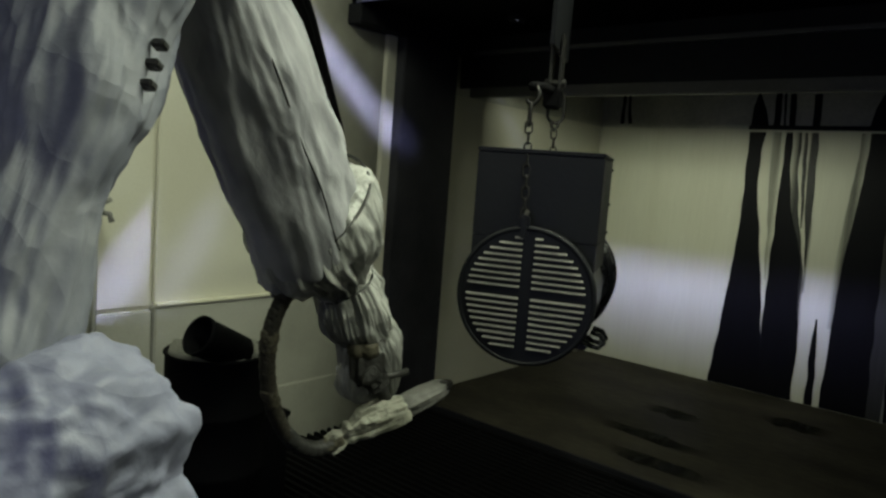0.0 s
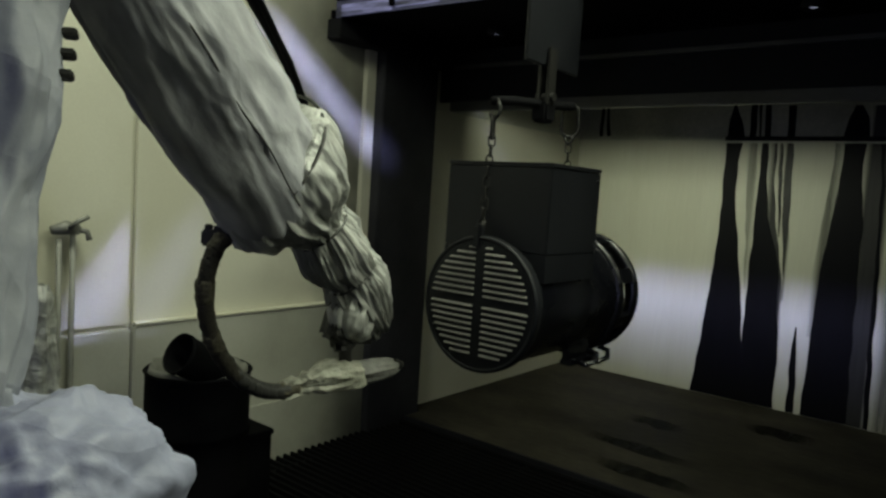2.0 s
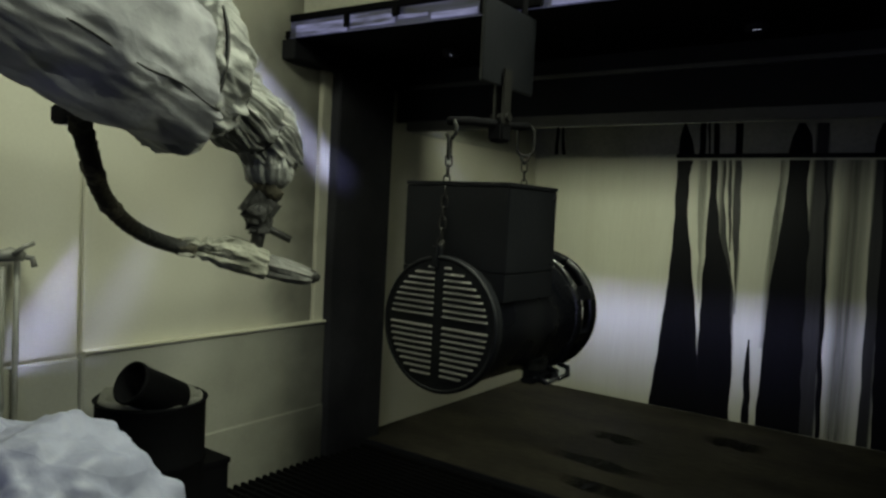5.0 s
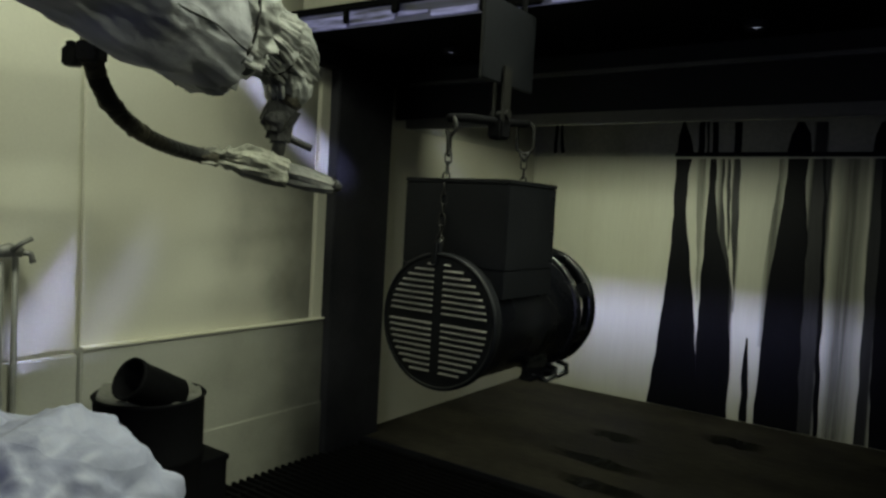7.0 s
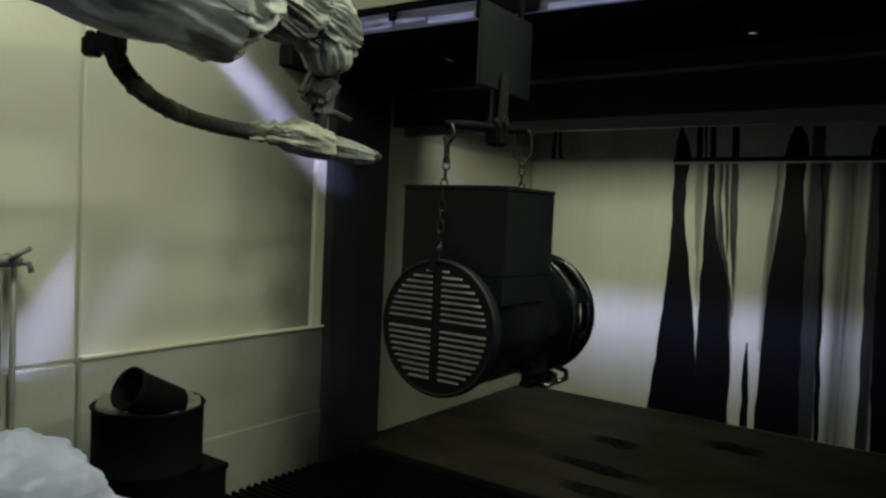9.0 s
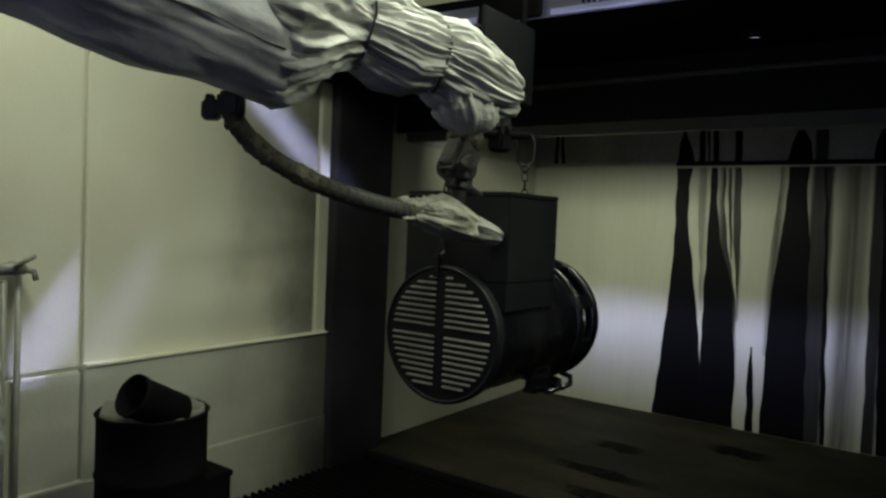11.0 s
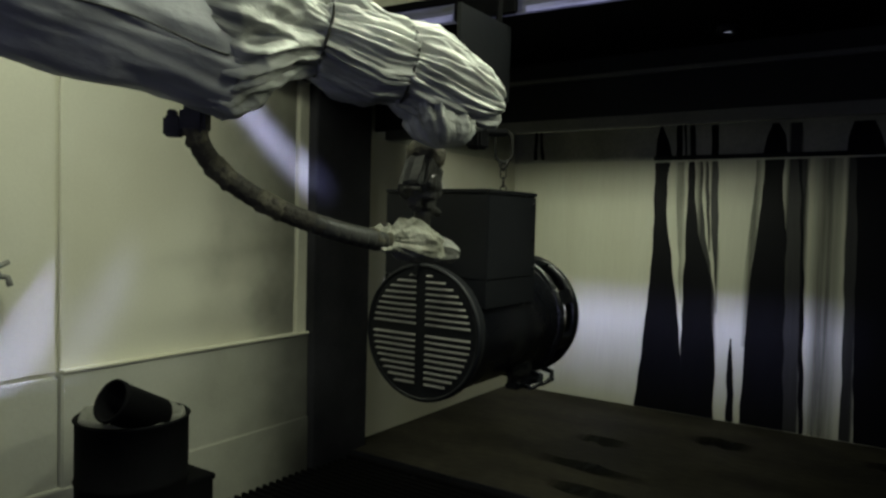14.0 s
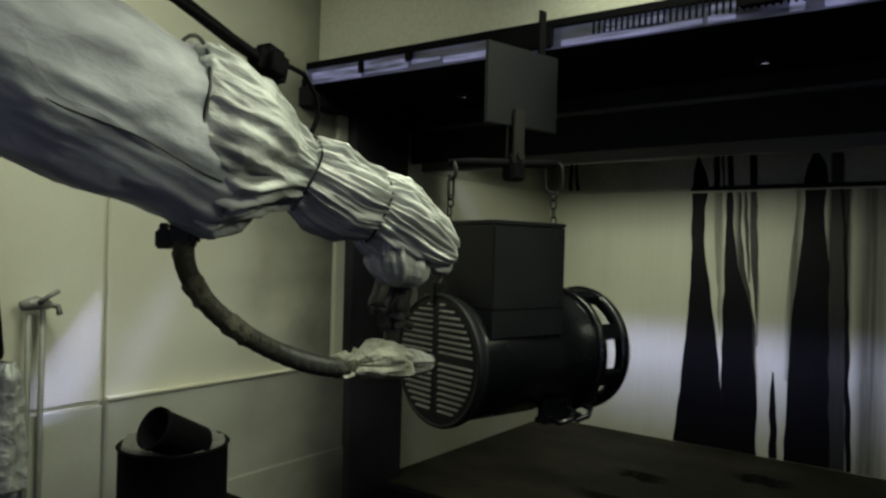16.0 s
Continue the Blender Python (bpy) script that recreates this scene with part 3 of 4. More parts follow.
def build_generator():
    z0, yf, r = 1.10, -0.40, 0.247
    t = thing("generator", pose(AX, AY, 0), "black round generator with louvred end and terminal box, hung on chains", "generator")
    c = pose(0.023, 0, z0)
    body = part("housing", lathe([(0, yf + 0.03), (r - 0.02, yf + 0.03), (r - 0.012, yf + 0.06), (r - 0.012, 0.02), (r - 0.017, 0.03), (r - 0.017, 0.19), (r - 0.002, 0.215), (0.2465, 0.268), (0.15, 0.272), (0, 0.24)], "Y", 56, m=c), M_GEN, t, "glossy black cylindrical housing", True)
    cover = part("end_cover", lathe([(0, yf), (r - 0.006, yf), (r, yf + 0.006), (r, yf + 0.045), (r - 0.02, yf + 0.045)], "Y", 56, m=c), M_BOX, t, "round grey louvred end cover")
    part("cover_rim", lathe([(r - 0.012, yf - 0.0025), (r + 0.001, yf - 0.0025), (r + 0.004, yf + 0.004), (r + 0.004, yf + 0.03), (r - 0.012, yf + 0.03), (r - 0.012, yf - 0.0025)], "Y", 56, m=c), M_BOX, cover, smooth=True)
    # louvres in four quarters
    for half in (-1, 1):
        for i in range(18):
            zz = 0.2 - i * 0.0218 - (0.02 if i >= 9 else 0) + 0.008
            x1 = math.sqrt(max(0.0, 0.214 ** 2 - zz ** 2))
            if x1 < 0.05:
                continue
            x0 = 0.022
            own = bmesh.new()
            pr = [(0, 0.0045), (-0.0095, -0.0015), (-0.0095, -0.004), (0, -0.004)]
            ends = [[own.verts.new((half * x, yf + dy, zz + dz)) for dy, dz in pr] for x in (x0, x1)]
            for k in range(4):
                own.faces.new((ends[0][k], ends[0][(k + 1) % 4], ends[1][(k + 1) % 4], ends[1][k]))
            own.faces.new(ends[0])
            own.faces.new(ends[1])
            bmesh.ops.recalc_face_normals(own, faces=own.faces[:])
            own.transform(c)
            part("louver", own, M_LOUVER, cover)
    # fan ring at the back with open windows between its spokes
    own = bmesh.new()
    seg, ro, ri = 64, 0.263, 0.216
    for y0, y1 in ((0.235, 0.265), (0.375, 0.41)):
        lathe([(ri, y0), (ro, y0), (ro + 0.004, (y0 + y1) / 2), (ro, y1), (ri, y1), (ri, y0)], "Y", seg, own, c)
    ring = part("fan_ring", own, M_GEN, t, "glossy black open fan ring", True)
    for i in range(8):
        a = 2 * math.pi * (i + 0.5) / 8
        own = box(-0.03, 0.03, 0.262, 0.378, ri + 0.006, ro - 0.004, 0.003)
        own.transform(c @ pose(0, 0, 0, 0, math.degrees(a)))
        part("spoke", own, M_GEN, ring)
    part("fan_back", lathe([(0, 0.34), (0.12, 0.34), (0.14, 0.24), (0.0, 0.275)], "Y", 32, m=c), M_GEN, ring)
    # terminal box on top
    b = part("terminal_box", box(-0.205, 0.25, -0.33, 0.04, 1.30, 1.606, 0.004), M_BOX, t, "grey primed terminal box")
    part("lid", box(-0.207, 0.252, -0.332, 0.042, 1.607, 1.622, 0.003), M_BOX, b, "flat sheet metal lid")
    own = box(-0.204, 0.249, -0.329, 0.039, z0 + 0.1, 1.299)
    for v in own.verts:
        if v.co.z < 1.2:
            v.co.x = -0.185 if v.co.x < 0 else 0.215
    part("saddle", own, M_BOX, b, "saddle plate that joins the box to the housing")
    for yy in (0.015,):
        for zz in (1.575, 1.44, 1.33):
            part("bolt", lathe([(0.006, 0.249), (0.006, 0.255), (0.004, 0.257), (0, 0.257)], "X", 6, m=pose(0, yy, zz)), M_BOX, b)
    part("lifting_lug", box(-0.018, 0.018, -0.41, -0.375, z0 + 0.2, z0 + 0.29, 0.008), M_BOX, t, "lifting lug above the end cover")
    # feet
    for sx in (-1, 1):
        foot = part("foot", box(sx * 0.17 - 0.03, sx * 0.17 + 0.03, -0.02, 0.2, 0.815, 0.838, 0.006), M_GEN, t, at=pose(0.023, 0, 0.035))
        part("web", box(sx * 0.15 - 0.012, sx * 0.15 + 0.012, 0.0, 0.18, 0.83, 0.93, 0.004), M_GEN, foot)
        for yy in (0.06, 0.16):
            part("foot_loop", tube([(sx * 0.2, yy - 0.035, 0.83), (sx * 0.24, yy - 0.04, 0.825), (sx * 0.26, yy, 0.84), (sx * 0.24, yy + 0.04, 0.86), (sx * 0.2, yy + 0.035, 0.87)], 0.011, 8), M_GEN, foot, smooth=True)
    return t


hanger, generator = build_hanger(), build_generator()

# ---- drum, pipe and step box by the side wall ----
drum = thing("waste_drum", pose(-2.56, 1.62, -0.05), "black open drum lined with pale paper beside the wall", "drum")
part("shell", lathe([(0, 0), (0.205, 0), (0.21, 0.02), (0.21, 0.25), (0.216, 0.26), (0.21, 0.27), (0.21, 0.5), (0.216, 0.51), (0.21, 0.52), (0.21, 0.74), (0.218, 0.75), (0.21, 0.757), (0.2, 0.75), (0.2, 0.6), (0, 0.6)], seg=48), M_BLACK, drum, smooth=True)
lin = lathe([(0.197, 0.62), (0.197, 0.752), (0.19, 0.765), (0.17, 0.73), (0.10, 0.68), (0, 0.67)], seg=48)
for v in lin.verts:
    v.co.z += 0.02 * noise.noise(v.co * 14)
part("liner", lin, M_LINER, drum, "crumpled pale paper liner", True)
pipe = thing("duct_pipe", Matrix.Translation((-2.441, 1.665, 0.696)) @ Vector((0.041, -0.878, 0.477)).to_track_quat("Z", "Y").to_matrix().to_4x4(), "black open-ended pipe leaning in the drum", "pipe")
part("barrel", lathe([(0.0, 0), (0.06, 0.0), (0.077, 0.02), (0.078, 0.22), (0.083, 0.23), (0.082, 0.25), (0.073, 0.245), (0.07, 0.03), (0, 0.03)], seg=40), M_BLACK, pipe, smooth=True)
stepbox = thing("step_box", pose(-2.50, 1.77, -0.05), "black steel box standing by the drum", "box")
part("case", box(-0.13, 0.1, -0.12, 0.12, 0, 0.47, 0.008), M_BLACK, stepbox)
part("rim", box(-0.135, 0.105, -0.125, 0.125, 0.45, 0.475, 0.004), M_BLACK, stepbox)

# ---- valve, pipes and canister on the side wall ----
valve = thing("wall_valve", pose(LEFT + 0.06, 1.285, 0), "white painted valve and pipes on the wall", "valve")
for dy, top in ((-0.03, 1.2), (0.025, 1.24)):
    part("riser", tube([(0, dy, -0.02), (0, dy, 0.5), (0, dy, top)], 0.012, 10), M_PIPE, valve, smooth=True)
part("body", tube([(0, -0.06, 1.24), (0, 0.0, 1.25), (0, 0.05, 1.24)], [0.02, 0.03, 0.02], 12), M_PIPE, valve, smooth=True)
part("handle", tube([(0.03, 0, 1.25), (0.06, 0.02, 1.28), (0.06, 0.06, 1.30)], 0.011, 8), M_PIPE, valve, smooth=True)
part("spout", tube([(0.0, 0.04, 1.24), (0.03, 0.07, 1.235), (0.04, 0.075, 1.20)], 0.012, 8), M_PIPE, valve, smooth=True)
can = thing("wall_canister", pose(LEFT + 0.09, 1.1, 1.04, 6), "black cylindrical canister hung on the wall", "canister")
part("cylinder", lathe([(0, 0), (0.05, 0), (0.056, 0.02), (0.056, 0.34), (0.05, 0.36), (0, 0.36)], seg=24), M_BLACK, can, smooth=True)
part("cap", lathe([(0, 0.36), (0.03, 0.36), (0.03, 0.39), (0.012, 0.40), (0.012, 0.44), (0, 0.44)], seg=16), M_PIPE, can, smooth=True)
part("bracket", box(-0.085, -0.03, -0.02, 0.02, 0.1, 0.26, 0.004), M_PIPE, can)

rag = thing("hanging_rag", pose(LEFT + 0.1, 1.17, 1.02), "pale cloth rag hanging on the wall beside the valve", "rag")
own = sleeve([(0.0, 0.02, 0.02, 0), (0.05, 0.045, 0.04, 0), (0.25, 0.06, 0.05, 0), (0.5, 0.065, 0.05, 0)], 0.01, 9, 0.012, seg=48, seed=21.0)
own.transform(pose(0, 0, 0, 0, 90))
part("cloth", own, M_CLOTH, rag, "", True)
part("nail", lathe([(0, -0.1), (0.006, -0.1), (0.006, 0.01), (0.012, 0.012), (0, 0.016)], "X", 10), M_PIPE, rag)

# dried smears on the floor before the back wall
rng = random.Random(3)
for k in range(11):
    cx, cy, l, w = rng.uniform(-2.8, 1.6), rng.uniform(3.65, 5.5), rng.uniform(0.12, 0.4), rng.uniform(0.04, 0.11)
    own = bmesh.new()
    n = 18
    top = [own.verts.new((cx + l * math.cos(2 * math.pi * i / n) * (1 + 0.5 * noise.noise(Vector((i * 0.9, k, 0)))), cy + w * math.sin(2 * math.pi * i / n) * (1 + 0.9 * noise.noise(Vector((k, i * 0.8, 2)))) - 0.06 * math.cos(2 * math.pi * i / n) * l, 0.0045)) for i in range(n)]
    low = [own.verts.new((v.co.x + (v.co.x - cx) * 0.05, v.co.y + (v.co.y - cy) * 0.05, 0.0008)) for v in top]
    own.faces.new(top)
    for i in range(n):
        own.faces.new((low[i], low[(i + 1) % n], top[(i + 1) % n], top[i]))
    bmesh.ops.recalc_face_normals(own, faces=own.faces[:])
    part("paint_smear", own, M_SMEAR, tank_floor, "dark dried paint smear")

# ---- floor grating ----
grating = tagged(part("floor_grating", box(LEFT, 3.6, 3.385, 3.418, -0.06, -0.02, 0.003), M_GRATE), "black steel bar grating over the booth pit", "grating", kind="structure")
me = None
for i in range(64):
    y = 0.22 + i * 0.05
    if y > 3.37:
        break
    if me is None:
        bar = part("grating_bar", box(LEFT + 0.022, 3.58, -0.009, 0.009, -0.06, -0.02, 0.002), M_GRATE, grating, "", False, pose(0, y, 0))
        me = bar.data
    else:
        bar = new("grating_bar", me)
        bar.parent, bar.matrix_basis = grating, pose(0, y, 0)
for i in range(14):
    part("cross_bar", box(LEFT + 0.2 + i * 0.45, LEFT + 0.215 + i * 0.45, 0.21, 3.39, -0.055, -0.03), M_GRATE, grating)

# ---- the painting robot in its cloth cover ----
ROBOT = Vector((-1.35, 0.5, 0))
robot = thing("painting_robot", pose(*ROBOT), "painting robot wrapped in silver-grey cloth covers, holding a spray gun", "robot")
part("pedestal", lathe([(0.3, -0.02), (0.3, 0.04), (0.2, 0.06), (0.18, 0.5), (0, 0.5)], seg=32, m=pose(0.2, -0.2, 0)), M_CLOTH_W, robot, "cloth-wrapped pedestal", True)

shoulder_bm = bmesh.new()
bmesh.ops.create_icosphere(shoulder_bm, subdivisions=6, radius=1)
for v in shoulder_bm.verts:
    n = v.co.normalized()
    d = 0.13 * crumpled(n * 0.62) + 0.10 * crumpled(n * 1.1 + Vector((2, 5, 1))) + 0.045 * crumpled(n * 2.6 + Vector((4, 1, 3)))
    v.co = Vector((n.x * 0.235, n.y * 0.235, n.z * (0.235 if n.z > 0 else 0.42))) * (1 + d)
shoulder = part("shoulder_cover", shoulder_bm, M_CLOTH_S, robot, "white crumpled cloth shoulder cover, tinted for the blue daylight", True)

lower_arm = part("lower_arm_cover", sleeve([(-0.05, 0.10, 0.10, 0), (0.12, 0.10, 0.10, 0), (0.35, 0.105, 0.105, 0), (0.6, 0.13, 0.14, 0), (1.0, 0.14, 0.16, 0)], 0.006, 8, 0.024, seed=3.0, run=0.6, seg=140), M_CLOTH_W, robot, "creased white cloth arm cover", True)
for i in range(3):
    part("clip", box(0.52 + i * 0.04, 0.535 + i * 0.04, -0.15, -0.125, -0.012, 0.012, 0.003), M_JOINT, lower_arm, "black buckle")
part("hem", sleeve([(-0.12, 0.115, 0.12, 0), (-0.05, 0.11, 0.115, 0), (0.0, 0.1, 0.105, 0)], 0.01, 11, 0.018, seed=5.5), M_CLOTH_W, lower_arm, "loose gathered hem", True)

forearm = part("forearm_cover", sleeve([(-1.2, 0.09, 0.095, 0), (-0.9, 0.122, 0.135, 0), (-0.6, 0.15, 0.172, -0.003), (-0.3, 0.172, 0.192, -0.006), (-0.1, 0.183, 0.206, -0.012), (-0.03, 0.178, 0.203, -0.016), (0.0, 0.15, 0.18, -0.018), (0.02, 0.1, 0.11, 0.0)], 0.006, 9, 0.015, seed=1.0, cant=-0.25, run=0.25, seg=160, square=0.8), M_CLOTH_G, robot, "taut grey cloth forearm cover", True)
wrist = part("wrist_cuff", sleeve([(-0.085, 0.192, 0.20, 0.016), (-0.06, 0.207, 0.218, 0.014), (0.04, 0.205, 0.21, 0.004), (0.12, 0.182, 0.186, 0.01), (0.21, 0.12, 0.127, 0.02), (0.285, 0.092, 0.097, 0.025)], 0.014, 15, 0.022, seed=2.0, step=0.006, seg=200, comb=0.011, teeth=24, cant=-0.25, square=0.88), M_CLOTH, robot, "gathered cuff", True)
part("tie", tube([(-0.066 - 0.048 * math.sin(a) + 0.006 * math.sin(3 * a), 0.211 * math.copysign(abs(math.cos(a)) ** 0.88, math.cos(a)), 0.014 + 0.222 * math.copysign(abs(math.sin(a)) ** 0.88, math.sin(a))) for a in np.linspace(0, 2 * math.pi, 40, endpoint=False)], 0.0055, 6, closed=True), M_JOINT, wrist, "dark drawn cord")
part("wrist_sleeve", sleeve([(0.28, 0.103, 0.108, 0.025), (0.34, 0.115, 0.123, 0.015), (0.44, 0.117, 0.123, 0.0), (0.53, 0.096, 0.099, 0.005)], 0.011, 19, 0.010, seed=4.0, step=0.006, seg=220, comb=0.013, teeth=38), M_CLOTH, wrist, "finely pleated wrist sleeve", True)
part("wrist_hood", sleeve([(0.52, 0.099, 0.103, 0.005), (0.6, 0.112, 0.116, -0.005), (0.7, 0.102, 0.113, -0.02), (0.79, 0.078, 0.09, -0.03), (0.84, 0.056, 0.066, -0.035), (0.86, 0.03, 0.04, -0.035)], 0.013, 16, 0.018, seed=7.0, step=0.006, seg=220, comb=0.012, teeth=32), M_CLOTH, wrist, "pleated hood over the wrist", True)
for x, ry, rz, c in ((0.283, 0.102, 0.108, 0.025), (0.527, 0.104, 0.108, 0.005)):
    part("tie", tube([(x + 0.006 * math.sin(3 * a), ry * math.cos(a), c + rz * math.sin(a)) for a in np.linspace(0, 2 * math.pi, 36, endpoint=False)], 0.004, 6, closed=True), M_THIN, wrist, "thin drawn cord")
drape = sleeve([(0.0, 0.05, 0.07, 0), (0.06, 0.07, 0.095, 0), (0.12, 0.075, 0.10, 0.005), (0.16, 0.062, 0.08, 0.01), (0.185, 0.035, 0.045, 0.012), (0.195, 0.008, 0.01, 0.012)], 0.012, 11, 0.024, comb=0.008, teeth=14, seed=9.0, step=0.008)
drape.transform(pose(0.635, 0, -0.01, 0, 76))
part("drape", drape, M_CLOTH, wrist, "cloth hanging below the wrist", True)
# cables over the forearm
for k in range(3):
    part("cable", tube([(-1.1, -0.10 + 0.03 * k, 0.21), (-0.6, -0.09 + 0.03 * k, 0.25 + 0.012 * k), (-0.2, -0.07 + 0.02 * k, 0.27 + 0.02 * k), (0.0, -0.05 + 0.02 * k, 0.275 + 0.01 * k), (0.14, -0.03, 0.28)], 0.018 if k == 1 else 0.01, 8), M_BLACK, forearm, "black air line", True)
seam = []
for i in range(40):
    x = -1.1 + 1.05 * i / 39
    w, h, c = (float(np.interp(x, [-1.2, -0.9, -0.6, -0.3, -0.05], v)) for v in ([0.09, 0.122, 0.15, 0.172, 0.181], [0.095, 0.135, 0.172, 0.192, 0.205], [0, 0, -0.003, -0.006, -0.014]))
    seam.append((x, -(w + 0.004) * math.cos(radians(28)) ** 0.8, c - (h + 0.002) * math.sin(radians(28)) ** 0.8 + 0.005 * math.sin(x * 17)))
part("seam", tube(seam, 0.0025, 6), M_JOINT, forearm, "dark stitched seam", True)
coupling = box(0.08, 0.19, -0.08, 0.02, 0.225, 0.33, 0.025)
box(0.12, 0.17, -0.05, -0.01, 0.15, 0.235, 0.012, coupling)
bmesh.ops.subdivide_edges(coupling, edges=coupling.edges[:], cuts=1)
for v in coupling.verts:
    v.co += Vector((0.01, 0.01, 0.01)) * noise.noise(v.co * 26)
part("cable_block", coupling, M_BLACK, forearm, "dark hose coupling")
part("air_line", tube([(0.14, -0.03, 0.28), (0.21, -0.03, 0.315), (0.28, -0.025, 0.325), (0.35, -0.02, 0.29), (0.39, -0.01, 0.235), (0.385, 0.0, 0.18), (0.35, 0.01, 0.14), (0.3, 0.02, 0.11)], 0.008, 10), M_BLACK, forearm, "thin black air line in a loop", True)
clamp_bm = box(-0.032, 0.032, -0.032, 0.032, -0.03, 0.035, 0.010)
box(-0.075, -0.03, -0.02, 0.02, -0.04, 0.012, 0.006, clamp_bm)
box(-0.068, -0.045, -0.012, 0.012, 0.01, 0.028, 0.004, clamp_bm)
clamp_bm.transform(pose(0, 0, 0, 0, 0, 35))
clamp = part("hose_clamp", clamp_bm, M_JOINT, robot, "dark hose clamp under the forearm cover")

# the gun is built from its rear end along +X
bag = sleeve([(-0.02, 0.027, 0.028, 0), (0.02, 0.033, 0.036, 0.004), (0.045, 0.022, 0.024, 0.0), (0.065, 0.036, 0.040, 0.004), (0.085, 0.030, 0.032, 0.002), (0.13, 0.046, 0.052, 0.004), (0.22, 0.051, 0.053, 0.002), (0.29, 0.046, 0.046, -0.004), (0.30, 0.03, 0.03, -0.004)], 0.008, 8, 0.020, seg=96, seed=11.0, step=0.005)
gun = part("spray_gun", bag, M_GUNBAG, robot, "spray gun wrapped in stained cloth", True)
part("front_sleeve", sleeve([(0.27, 0.036, 0.036, -0.004), (0.31, 0.046, 0.044, -0.006), (0.38, 0.045, 0.042, -0.008), (0.44, 0.037, 0.034, -0.01), (0.47, 0.026, 0.024, -0.011)], 0.0015, 7, 0.010, seg=72, seed=15.0, step=0.006), M_SLEEVE, gun, "smooth grey sleeve over the gun's front", True)
part("nozzle", lathe([(0.027, 0.455), (0.024, 0.48), (0.010, 0.50), (0, 0.50)], "X", 20, m=pose(0, 0, -0.011)), M_JOINT, gun, "dark spray nozzle", True)
part("gun_bracket", tube([(0.24, 0, 0.03), (0.24, 0, 0.1), (0.22, 0, 0.17)], 0.026, 10), M_JOINT, gun, "dark bracket", True)
knuckle = box(-0.06, 0.06, -0.045, 0.045, -0.06, 0.07, 0.018)
knuckle.transform(pose(0.22, 0, 0.2, 0, 22))
box(0.19, 0.275, -0.035, 0.035, 0.1, 0.18, 0.014, knuckle)
lathe([(0, -0.058), (0.036, -0.058), (0.04, -0.05), (0.04, 0.05), (0.036, 0.058), (0, 0.058)], "Y", 24, knuckle, pose(0.215, 0, 0.175))
bmesh.ops.subdivide_edges(knuckle, edges=knuckle.edges[:], cuts=1)
for v in knuckle.verts:
    v.co += Vector((0.012, 0.012, 0.012)) * noise.noise(v.co * 30)
part("wrist_joint", knuckle, M_JOINT, gun, "dark paint-caked wrist joint")
part("joint_tape", sleeve([(-0.02, 0.05, 0.05, 0), (0.0, 0.058, 0.058, 0), (0.03, 0.055, 0.055, 0)], 0.004, 8, 0.006, seg=40, seed=13.0), M_TAPE, gun, "yellowed masking paper round the joint", True, pose(0.235, 0, 0.27, 0, -68))
part("bracket_arm", tube([(0.2, 0, 0.15), (0.28, 0.01, 0.13), (0.36, 0.01, 0.11)], 0.014, 8), M_JOINT, gun, smooth=True)

HOSE_PIECES = 24
hose_meshes = {}
hose = []
for i in range(HOSE_PIECES):
    wrap = "tape" if (i % 5 == 1 and i < 16) or i == HOSE_PIECES - 1 else "black" if i >= 16 else "bare"
    if wrap not in hose_meshes:
        k = {"tape": 1.1, "black": 1.04, "bare": 1.0}[wrap]
        own = lathe([(0.0, -0.04), (0.023 * k, -0.038), (0.0265 * k, -0.028), (0.026 * k, -0.01), (0.0268 * k, 0.01), (0.0262 * k, 0.028), (0.023 * k, 0.038), (0.0, 0.04)], "X", 20)
        for v in own.verts:
            v.co.yz *= 1 + (0.14 if wrap == "bare" else 0.3) * noise.noise(v.co * 45 + Vector((i, 0, 0)))
        ob = part("hose_piece", own, {"tape": M_TAPE, "black": M_JOINT, "bare": M_HOSE}[wrap], robot, {"tape": "hose wrapped in paper tape", "black": "hose wrapped in black tape", "bare": "brown paint hose"}[wrap], True)
        hose_meshes[wrap] = ob.data
    else:
        ob = new("hose_piece", hose_meshes[wrap])
        ob.parent = robot
    hose.append(ob)


